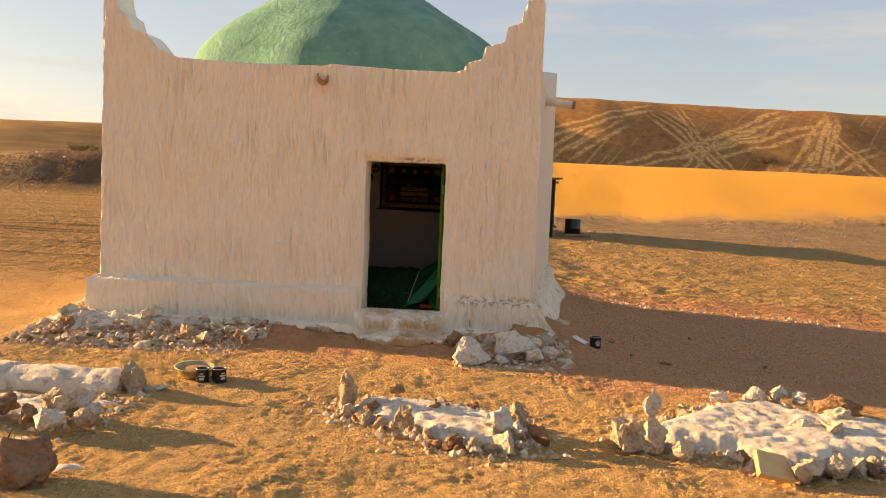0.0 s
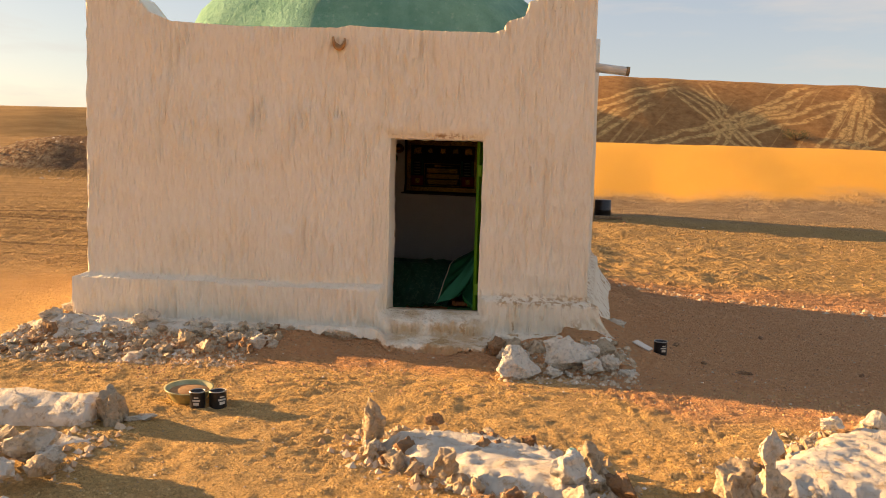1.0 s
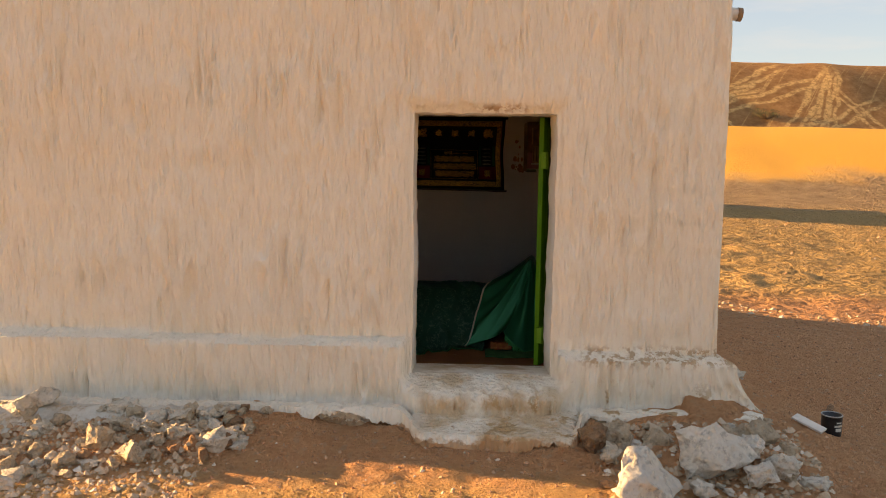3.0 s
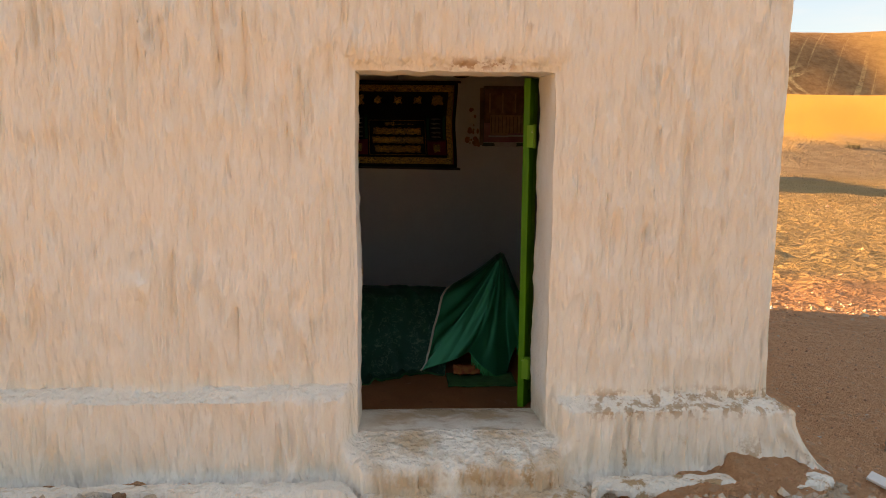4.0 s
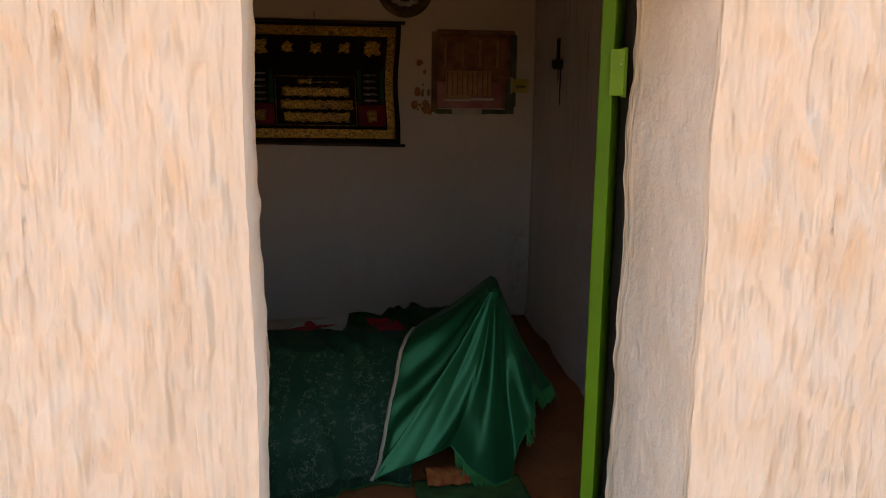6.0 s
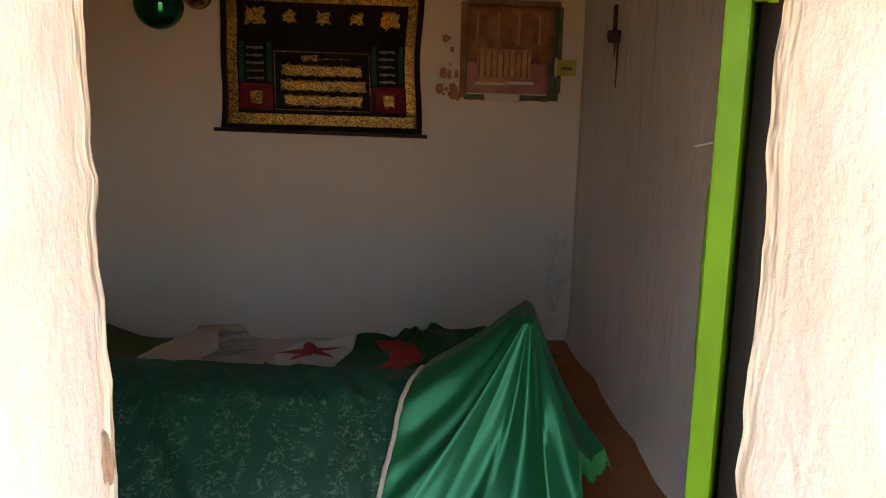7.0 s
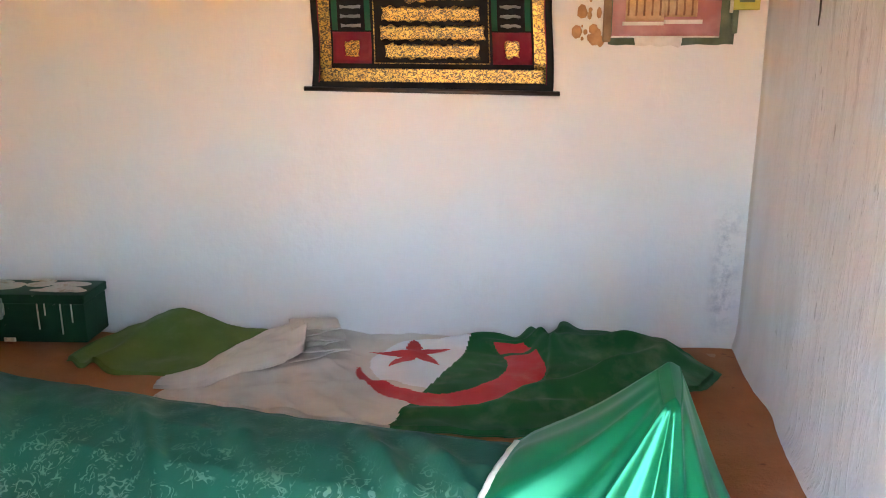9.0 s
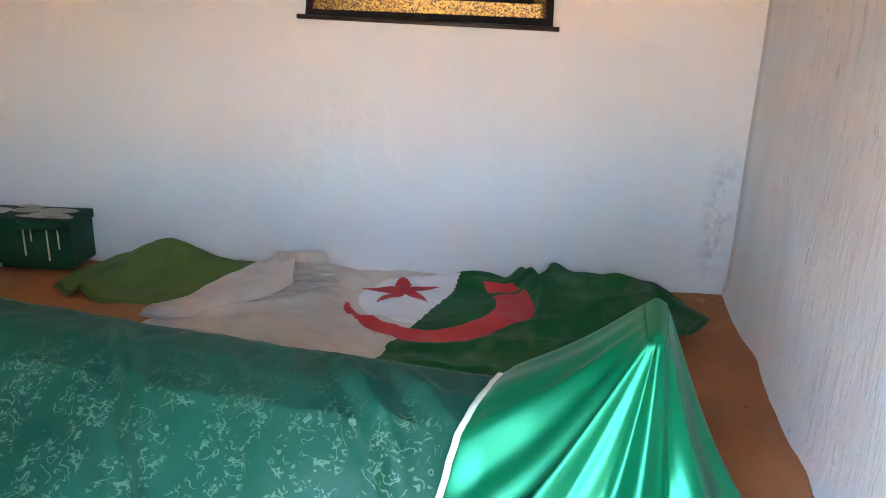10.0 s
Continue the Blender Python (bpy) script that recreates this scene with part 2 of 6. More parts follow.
def make_stucco(name, tint, inside=False):
    n = Nodes(name)
    x, y, z = n.xyz()
    streak = n.noise(1.0, 5, 0.6, n.coords((30, 6, 4.0)))
    blot = n.noise(1.7, 5)
    a, b = tint, tuple(c * k for c, k in zip(tint, (0.975, 0.965, 0.95)))
    col = a if inside else n.mix(n.ramp(streak, 0.30, 0.60), b, a)
    col = n.mix(n.math("MULTIPLY", n.ramp(blot, 0.45, 0.75), 0.30), col, tuple(c * k for c, k in zip(tint, (0.88, 0.80, 0.70))))
    if inside:
        soot = n.math("MULTIPLY", n.ramp(n.noise(6, 6, 0.65, n.coords((1.4, 1.4, 0.35))), 0.62, 0.82), 0.12)
        col = n.mix(soot, col, (0.42, 0.39, 0.36))
        # damp smudge where the two far walls meet
        dx, dz = n.math("ABSOLUTE", n.math("SUBTRACT", x, 0.93)), n.math("ABSOLUTE", n.math("SUBTRACT", z, 0.40))
        near = n.math("MULTIPLY", n.math("SUBTRACT", 1.0, n.step(dx, 0.0, 0.085)), n.math("SUBTRACT", 1.0, n.step(dz, 0.10, 0.36)))
        near = n.math("MULTIPLY", near, n.step(y, 3.0, 3.3))
        col = n.mix(n.math("MULTIPLY", n.math("MULTIPLY", near, 0.75), n.ramp(n.noise(14, 7, 0.7), 0.44, 0.62)), col, (0.30, 0.29, 0.29))
        side = n.math("MULTIPLY", n.step(x, 0.78, 0.9), n.math("SUBTRACT", 1.0, n.step(y, 2.6, 3.2)))
        drips = n.noise(1.0, 3, 0.6, n.coords((26, 22, 5.5)), 0.35)
        # the side wall's thicker coat, with brightness it lacks put into a whiter colour
        side_lift = n.step(x, 0.70, 0.76)
        side_lift = n.math("MULTIPLY", side_lift, n.math("SUBTRACT", 1.0, n.step(y, 3.30, 3.36)))
        col = n.mix(n.math("MULTIPLY", side_lift, 0.85), col, n.mix(n.ramp(n.noise(5, 6, 0.65, n.coords((1, 1, 0.4))), 0.4, 0.7), (0.88, 0.86, 0.84), (0.80, 0.77, 0.73)))
        nrm = n.bump(n.ramp(drips, 0.46, 0.70), n.math("ADD", n.math("MULTIPLY", side, 0.22), 0.03), 0.012)
        # scuffed streaks on the wall beside the door
        scuff = n.math("MULTIPLY", n.ramp(n.noise(11, 7, 0.7, n.coords((2.0, 2.0, 0.25))), 0.53, 0.66), n.step(z, 0.75, 1.5))
        col = n.mix(n.math("MULTIPLY", n.math("MULTIPLY", side, scuff), 0.55), col, (0.36, 0.30, 0.25))
        nrm = n.bump(n.noise(4.0, 5, 0.6), 0.35, 0.03, nrm)
        specks = n.math("MULTIPLY", n.ramp(n.noise(1.0, 4, 0.6, n.coords((30, 40, 12))), 0.67, 0.70), side)
        col = n.mix(n.math("MULTIPLY", specks, 0.5), col, (0.33, 0.27, 0.22))
    else:
        # bare earth where the coat has broken off, and dirt splashed up low down
        worn = n.math("MULTIPLY", n.ramp(n.noise(7.5, 8, 0.68), 0.55, 0.60), n.math("SUBTRACT", 1.0, n.step(z, 0.14, 0.34)))
        right = n.step(x, -0.25, 0.05)
        edge = n.math("MULTIPLY", n.math("MULTIPLY", n.step(z, 0.33, 0.39), n.math("SUBTRACT", 1.0, n.step(z, 0.41, 0.47))), n.step(x, 0.42, 0.55))
        chips = n.math("MULTIPLY", edge, n.ramp(n.noise(22, 7, 0.7), 0.50, 0.56))
        worn = n.math("MAXIMUM", n.math("MULTIPLY", worn, right), n.math("MULTIPLY", chips, 0.8))
        col = n.mix(worn, col, n.mix(n.noise(15, 4), (0.36, 0.20, 0.09), (0.52, 0.34, 0.18)))
        tread = n.math("MULTIPLY", n.math("SUBTRACT", 1.0, n.step(z, 0.27, 0.34)), n.ramp(n.noise(5, 6, 0.6), 0.42, 0.58))
        tread = n.math("MULTIPLY", tread, n.math("MULTIPLY", n.step(x, -0.45, -0.25), n.math("SUBTRACT", 1.0, n.step(x, 0.28, 0.5))))
        col = n.mix(n.math("MULTIPLY", tread, 0.75), col, (0.50, 0.31, 0.15))
        lintel = n.math("MULTIPLY", n.math("MULTIPLY", n.step(z, 1.63, 1.66), n.math("SUBTRACT", 1.0, n.step(z, 1.665, 1.71))), n.math("MULTIPLY", n.step(x, -0.12, 0.0), n.math("SUBTRACT", 1.0, n.step(x, 0.15, 0.22))))
        col = n.mix(n.math("MULTIPLY", lintel, n.ramp(n.noise(30, 6, 0.6), 0.48, 0.56)), col, (0.42, 0.25, 0.13))
        low = n.math("MULTIPLY", n.math("SUBTRACT", 1.0, n.step(z, 0.02, 0.22)), 0.35)
        col = n.mix(n.math("MULTIPLY", low, n.ramp(n.noise(4, 5), 0.4, 0.65)), col, (0.52, 0.36, 0.22))
        specks = n.math("MULTIPLY", n.ramp(n.voronoi(16, out="Color"), 0.965, 0.975), n.ramp(n.noise(40, 3), 0.5, 0.6))
        col = n.mix(n.math("MULTIPLY", specks, 0.5), col, (0.35, 0.24, 0.15))
        under = n.math("SUBTRACT", 1.0, n.step(n.math("ADD", z, n.math("MULTIPLY", n.math("SUBTRACT", n.noise(9, 7, 0.68), 0.5), 0.16)), 0.075, 0.09))
        under = n.math("MULTIPLY", under, n.math("SUBTRACT", 1.0, n.step(y, 0.0, 0.3)))
        col = n.mix(n.math("MULTIPLY", under, 0.9), col, n.mix(n.noise(12, 5), (0.40, 0.21, 0.10), (0.54, 0.33, 0.18)))
        # runs of thick limewash on the faces, a smoother trowelled coat inside the opening, its colour lifted to make
        # up for missing light
        face = n.math("SUBTRACT", 1.0, n.math("MULTIPLY", n.step(y, 0.02, 0.06), n.math("SUBTRACT", 1.0, n.step(y, 0.30, 0.40))))
        col = n.mix(n.math("MULTIPLY", n.math("SUBTRACT", 1.0, face), n.step(z, 0.32, 0.4)), col, n.mix(n.ramp(n.noise(3, 6, 0.65), 0.4, 0.7), (0.86, 0.82, 0.75), (0.80, 0.73, 0.63)))
        runs = n.noise(1.0, 2, 0.5, n.coords((32, 32, 8.0)))
        nrm = n.bump(runs, n.math("MULTIPLY", face, 0.9), 0.036)
        nrm = n.bump(n.noise(9, 7, 0.6), n.math("SUBTRACT", 0.75, n.math("MULTIPLY", face, 0.50)), 0.022, nrm)
        nrm = n.bump(n.noise(120, 4, 0.6), 0.15, 0.003, nrm)
    return n.done(col, 0.9, nrm, 0.0, 0.2)


def make_dome_paint():
    n = Nodes("sea_green_limewash")
    col = n.mix(n.ramp(n.noise(3.5, 7, 0.65), 0.35, 0.68), (0.085, 0.25, 0.185), (0.165, 0.36, 0.28))
    col = n.mix(n.math("MULTIPLY", n.ramp(n.noise(20, 6), 0.6, 0.75), 0.35), col, (0.36, 0.50, 0.41))
    nrm = n.bump(n.noise(18, 8, 0.65), 0.9, 0.03)
    return n.done(col, 0.85, nrm, 0, 0.25)


def make_rock(name, c1, c2, white):
    n = Nodes(name)
    col = n.mix(n.ramp(n.noise(11, 6), 0.3, 0.7), c1, c2)
    col = n.mix(n.math("MULTIPLY", n.random(), 0.45), col, tuple(0.55 * c for c in c2))
    if white:
        wash = n.ramp(n.math("ADD", n.math("MULTIPLY", n.random(), 0.30), n.math("MULTIPLY", n.noise(13, 7, 0.7), white)), 0.42, 0.56)
        col = n.mix(n.math("MULTIPLY", wash, 0.5 + 0.45 * white), col, (0.76, 0.68, 0.57))
    col = n.mix(n.math("MULTIPLY", n.ramp(n.noise(26, 6, 0.7), 0.52, 0.64), 0.55), col, tuple(0.45 * c for c in c1))
    nrm = n.bump(n.noise(16, 8, 0.75), 0.9, 0.032)
    nrm = n.bump(n.math("MULTIPLY", n.voronoi(38), -1.0), 0.6, 0.02, nrm)
    return n.done(col, 0.93, nrm, 0, 0.2)


def make_lime():
    n = Nodes("spilled_limewash")
    col = n.mix(n.ramp(n.noise(5, 7, 0.65), 0.35, 0.65), (0.60, 0.52, 0.42), (0.75, 0.68, 0.58))
    dirt = n.ramp(n.noise(13, 8, 0.75), 0.53, 0.62)
    col = n.mix(n.math("MULTIPLY", dirt, 0.7), col, (0.46, 0.30, 0.16))
    x, y, z = n.xyz()
    stain = n.math("MULTIPLY", n.ramp(n.noise(3.2, 6, 0.7), 0.62, 0.70), n.step(x, 0.2, 0.7))
    col = n.mix(n.math("MULTIPLY", stain, 0.45), col, (0.42, 0.60, 0.52))
    nrm = n.bump(n.ramp(n.noise(9, 8, 0.7), 0.45, 0.55), 0.6, 0.008)
    return n.done(col, 0.95, n.bump(n.noise(26, 8, 0.76), 0.8, 0.014, nrm), 0, 0.1)


def make_satin():
    n = Nodes("green_satin")
    col = n.mix(n.noise(1.8, 3), (0.001, 0.145, 0.055), (0.002, 0.215, 0.088))
    weave = n.noise(500, 2)
    return n.done(col, 0.36, n.bump(weave, 0.05, 0.0005), 0.45, 0.4)


def make_pall():
    """Dark green velvet with pale woven ornament in upright columns."""
    n = Nodes("dark_green_brocade")
    x, y, z = n.xyz()
    rot = (0, 0, radians(12.4))
    vec = n.coords((1, 1, 1), rot)
    base = n.mix(n.ramp(n.noise(3.5, 6), 0.3, 0.7), (0.003, 0.052, 0.027), (0.006, 0.084, 0.045))
    dust = n.math("MULTIPLY", n.ramp(n.noise(5.5, 7, 0.65), 0.48, 0.75), 0.15)
    base = n.mix(dust, base, (0.06, 0.14, 0.10))
    lines = n.math("ABSOLUTE", n.math("SUBTRACT", n.noise(32.0, 1.0, 0.4, vec, 1.2), 0.5))
    script = n.math("SUBTRACT", 1.0, n.step(lines, 0.018, 0.042))
    script = n.math("MULTIPLY", script, n.ramp(n.noise(27.0, 1, 0.5, vec), 0.47, 0.53))
    hooks = n.math("ABSOLUTE", n.math("SUBTRACT", n.noise(50.0, 1.0, 0.4, vec, 1.0), 0.55))
    script = n.math("MAXIMUM", script, n.math("MULTIPLY", n.math("SUBTRACT", 1.0, n.step(hooks, 0.02, 0.05)), n.ramp(n.noise(31.0, 1, 0.5, vec), 0.54, 0.60)))
    dots = n.math("MULTIPLY", n.math("SUBTRACT", 1.0, n.step(n.voronoi(56.0, vec), 0.16, 0.26)), n.ramp(n.noise(22.0, 1), 0.52, 0.58))
    script = n.math("MAXIMUM", script, dots)
    bands = n.ramp(n.wave(1.9, 0.5, vec, "X", 1, 1.0), 0.04, 0.16)
    patch = n.ramp(n.noise(6.0, 3), 0.22, 0.32)
    field = n.math("MULTIPLY", n.math("MULTIPLY", bands, patch), n.math("SUBTRACT", 1.0, n.step(z, 0.44, 0.495)))
    col = n.mix(n.math("MULTIPLY", n.math("MULTIPLY", script, field), 0.24), base, (0.34, 0.47, 0.33))
    nrm = n.bump(n.math("ADD", n.noise(140, 3), n.math("MULTIPLY", script, 0.5)), 0.22, 0.002)
    return n.done(col, 0.62, nrm, 0, 0.35, Sheen_Weight=0.04, Sheen_Roughness=0.5, Sheen_Tint=(0.3, 0.8, 0.6))


def make_cloth(name, c1, c2, rough=0.85, dusty=0.15):
    n = Nodes(name)
    col = n.mix(n.ramp(n.noise(4, 6), 0.32, 0.7), c1, c2)
    col = n.mix(n.math("MULTIPLY", n.ramp(n.noise(9, 6), 0.52, 0.75), dusty), col, (0.45, 0.38, 0.28))
    return n.done(col, rough, n.bump(n.noise(260, 3), 0.2, 0.001), 0, 0.2, Sheen_Weight=0.05)


def make_floor():
    n = Nodes("red_earth_floor")
    col = n.mix(n.ramp(n.noise(2.6, 7, 0.6), 0.32, 0.7), (0.33, 0.125, 0.05), (0.46, 0.19, 0.078))
    spots = n.math("MULTIPLY", n.ramp(n.noise(19, 5, 0.6), 0.66, 0.72), 0.7)
    col = n.mix(spots, col, (0.16, 0.055, 0.03))
    pale = n.math("MULTIPLY", n.ramp(n.voronoi(34, out="Color"), 0.93, 0.96), 0.5)
    col = n.mix(pale, col, (0.62, 0.48, 0.33))
    nrm = n.bump(n.noise(40, 7, 0.65), 0.5, 0.008)
    return n.done(col, 0.92, nrm, 0, 0.2)


def make_gold():
    n = Nodes("gold_embroidery")
    v = n.coords((1, 1, 1.4), (0, 0, 0))
    lines = n.math("ABSOLUTE", n.math("SUBTRACT", n.noise(75, 2.5, 0.55, v, 0.7), 0.5))
    dark = n.step(lines, 0.03, 0.075)
    col = n.mix(dark, (0.045, 0.028, 0.008), n.mix(n.noise(16, 3), (0.34, 0.19, 0.035), (0.60, 0.40, 0.11)))
    return n.done(col, 0.42, n.bump(dark, 0.5, 0.002), n.math("MULTIPLY", dark, 0.85))


def make_green_paint(name, c1, c2, worn):
    n = Nodes(name)
    col = n.mix(n.ramp(n.noise(6, 5), 0.35, 0.7), c1, c2)
    chips = n.ramp(n.noise(42, 7, 0.7), 0.70 - worn, 0.73 - worn)
    col = n.mix(n.math("MULTIPLY", chips, 0.75), col, (0.62, 0.60, 0.50))
    return n.done(col, 0.55, n.bump(n.noise(70, 5), 0.25, 0.002), 0, 0.25)


M = {
    "ground": make_ground(),
    "stucco": make_stucco("limewashed_stucco", (0.82, 0.73, 0.60)),
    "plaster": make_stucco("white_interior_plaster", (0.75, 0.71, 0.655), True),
    # dark brown for the unseen ceiling, to dim the room
    "clay": simple("dark_ceiling_brown", (0.20, 0.115, 0.06), (0.29, 0.18, 0.10), 3, 0.95, 0.6, 20, 0.02),
    "dome": make_dome_paint(),
    "rock": make_rock("rough_limestone", (0.54, 0.39, 0.25), (0.66, 0.52, 0.37), 0.0),
    "brown_rock": make_rock("brown_sandstone", (0.30, 0.15, 0.08), (0.45, 0.28, 0.16), 0.0),
    "washed": make_rock("whitewashed_stone", (0.60, 0.47, 0.33), (0.72, 0.61, 0.47), 0.62),
    "white_rock": make_rock("thickly_whitewashed_stone", (0.68, 0.60, 0.50), (0.76, 0.70, 0.62), 0.80),
    "lime": make_lime(),
    "slab": simple("yellow_limestone", (0.54, 0.36, 0.17), (0.64, 0.45, 0.24), 8, 0.9, 0.6, 30, 0.012),
    "teal": simple("teal_paint_splash", (0.25, 0.52, 0.42), (0.42, 0.62, 0.50), 14, 0.9, 0.5, 40, 0.006),
    "satin": make_satin(),
    "pall": make_pall(),
    "trim": make_cloth("cream_trim", (0.62, 0.54, 0.42), (0.76, 0.69, 0.58)),
    "fringe": make_cloth("green_fringe", (0.02, 0.30, 0.09), (0.05, 0.42, 0.14), 0.6, 0.0),
    "flag_white": make_cloth("white_flag_cloth", (0.56, 0.48, 0.40), (0.70, 0.62, 0.53), 0.85, 0.30),
    "flag_patch": make_cloth("clean_white_flag_cloth", (0.72, 0.71, 0.70), (0.80, 0.79, 0.78), 0.85, 0.10),
    "flag_green": make_cloth("green_flag_cloth", (0.010, 0.080, 0.020), (0.018, 0.120, 0.032), 0.8, 0.16),
    "flag_red": make_cloth("red_flag_cloth", (0.50, 0.028, 0.032), (0.62, 0.06, 0.06), 0.8, 0.2),
    "olive": make_cloth("olive_cloth", (0.085, 0.135, 0.025), (0.125, 0.185, 0.04), 0.85, 0.12),
    "floor": make_floor(),
    "gold": make_gold(),
    "black_cloth": make_cloth("black_velvet", (0.008, 0.008, 0.009), (0.018, 0.017, 0.016), 0.9, 0.02),
    "red_velvet": make_cloth("dark_red_velvet", (0.14, 0.010, 0.022), (0.21, 0.022, 0.035), 0.85, 0.05),
    "green_velvet": make_cloth("green_velvet", (0.008, 0.06, 0.035), (0.015, 0.10, 0.055), 0.85, 0.05),
    "silver": make_cloth("silver_thread", (0.14, 0.14, 0.135), (0.24, 0.24, 0.23), 0.6, 0.0),
    "rod": simple("dark_wooden_rod", (0.03, 0.018, 0.012), (0.07, 0.045, 0.03), 12, 0.5),
    "door_paint": make_green_paint("bright_green_paint", (0.052, 0.165, 0.002), (0.070, 0.21, 0.003), -0.02),
    "old_paint": make_green_paint("weathered_green_paint", (0.09, 0.23, 0.012), (0.14, 0.29, 0.02), 0.06),
    "chest_paint": make_green_paint("dark_green_chest_paint", (0.008, 0.045, 0.018), (0.016, 0.075, 0.030), 0.02),
    "steel": simple("dull_steel", (0.30, 0.29, 0.27), (0.46, 0.45, 0.42), 20, 0.4, 0.2, 90, 0.001, 0.9),
    "black_can": simple("black_printed_tin", (0.008, 0.008, 0.010), (0.025, 0.025, 0.028), 20, 0.35, 0.1),
    "print": simple("pale_print", (0.45, 0.43, 0.38), (0.62, 0.60, 0.54), 30, 0.6, 0.1),
    "bowl": simple("pale_green_enamel", (0.30, 0.28, 0.13), (0.44, 0.40, 0.22), 12, 0.4, 0.1),
    "wood": simple("weathered_wood", (0.18, 0.10, 0.05), (0.34, 0.22, 0.12), 10, 0.8, 0.6, 50, 0.004),
    "pipe": simple("whitewashed_pipe", (0.60, 0.53, 0.45), (0.72, 0.66, 0.58), 10, 0.8, 0.4),
    # near-black that fills gaps in place of their shade
    "dark": simple("black_shade_fill", (0.010, 0.009, 0.008), (0.02, 0.018, 0.015), 8, 0.9),
    "leaf": simple("dry_desert_leaf", (0.07, 0.065, 0.025), (0.12, 0.10, 0.04), 5, 0.8),
    "twig": simple("dry_twig", (0.12, 0.075, 0.045), (0.20, 0.13, 0.08), 5, 0.9),
    "paper_floor": simple("printed_marble_floor", (0.36, 0.13, 0.13), (0.48, 0.24, 0.22), 9, 0.5, 0.05),
    "paper_brown": simple("printed_brown", (0.20, 0.085, 0.04), (0.34, 0.17, 0.08), 22, 0.5, 0.05),
    "paper_sand": simple("printed_sandstone", (0.42, 0.24, 0.12), (0.56, 0.36, 0.20), 30, 0.5, 0.05),
    "paper_green": simple("printed_green_border", (0.06, 0.09, 0.05), (0.13, 0.16, 0.10), 18, 0.5, 0.05),
    "paper_white": simple("paper_edge", (0.60, 0.55, 0.48), (0.72, 0.68, 0.62), 20, 0.6, 0.05),
    "yellow": simple("yellow_green_paper", (0.42, 0.40, 0.06), (0.55, 0.52, 0.12), 14, 0.5, 0.05),
    "patch": simple("bare_clay_patch", (0.36, 0.17, 0.07), (0.50, 0.28, 0.13), 24, 0.95, 0.6, 50, 0.004),
    "soot": simple("dark_soot", (0.03, 0.022, 0.018), (0.08, 0.06, 0.05), 24, 0.9, 0.4),
    "green_glass": simple("green_mirror_glaze", (0.004, 0.13, 0.045), (0.006, 0.16, 0.06), 3, 0.06, 0.0, 30, 0.001, 0.9),
    "gold_glass": simple("gold_mirror_glaze", (0.52, 0.26, 0.06), (0.58, 0.30, 0.08), 3, 0.10, 0.0, 30, 0.001, 0.9),
    "plate": simple("dark_bronze_plate", (0.09, 0.07, 0.035), (0.18, 0.14, 0.08), 20, 0.45, 0.3, 60, 0.002, 0.5),
    "rug": simple("orange_red_patterned_wool", (0.40, 0.07, 0.025), (0.52, 0.20, 0.05), 40, 0.9, 0.4),
    "mat": simple("green_floor_mat", (0.03, 0.12, 0.03), (0.06, 0.20, 0.06), 16, 0.9, 0.4),
}


# ---- building helpers ----
def mesh_of(name, verts, faces, material, smooth=True, slots=None):
    me = bpy.data.meshes.new(name)
    me.from_pydata([tuple(v) for v in verts], [], faces)
    for m in material if isinstance(material, (list, tuple)) else [material]:
        me.materials.append(m)
    if slots is not None:
        me.polygons.foreach_set("material_index", slots)
    me.polygons.foreach_set("use_smooth", [smooth] * len(me.polygons))
    me.update()
    if smooth:
        me.set_sharp_from_angle(angle=0.95)
    return me


def part(name, bm, material, parent, label="", smooth=False):
    me = bpy.data.meshes.new(name)
    bm.to_mesh(me)
    bm.free()
    me.materials.append(material)
    me.polygons.foreach_set("use_smooth", [smooth] * len(me.polygons))
    ob = new(name, me)
    if parent is not None:
        ob.parent = parent
    return tagged(ob, label)


def piece(name, me, parent, label=""):
    ob = new(name, me)
    if parent is not None:
        ob.parent = parent
    return tagged(ob, label)


def thing(name, label, category, group="", place=None):
    ob = new(name)
    ob.empty_display_size = 0.1
    if place is not None:
        ob.matrix_world = place
    return tagged(ob, label, category, group)


def box(w, d, h, at=(0, 0, 0), bevel=0.0, m=None):
    """A box, centred on x and y, standing on z."""
    bm = bmesh.new()
    bmesh.ops.create_cube(bm, size=1)
    bmesh.ops.transform(bm, verts=bm.verts, matrix=Matrix.Translation((at[0], at[1], at[2] + h / 2)) @ Matrix.Diagonal((w, d, h, 1)))
    if bevel:
        bmesh.ops.bevel(bm, geom=bm.edges[:], offset=bevel, segments=2, affect="EDGES", profile=0.6)
    if m is not None:
        bmesh.ops.transform(bm, verts=bm.verts, matrix=m)
    return bm


def tube(r1, r2, h, n=20, m=None, caps=True):
    bm = bmesh.new()
    bmesh.ops.create_cone(bm, cap_ends=caps, segments=n, radius1=r1, radius2=r2, depth=h)
    bmesh.ops.translate(bm, verts=bm.verts, vec=(0, 0, h / 2))
    if m is not None:
        bmesh.ops.transform(bm, verts=bm.verts, matrix=m)
    return bm


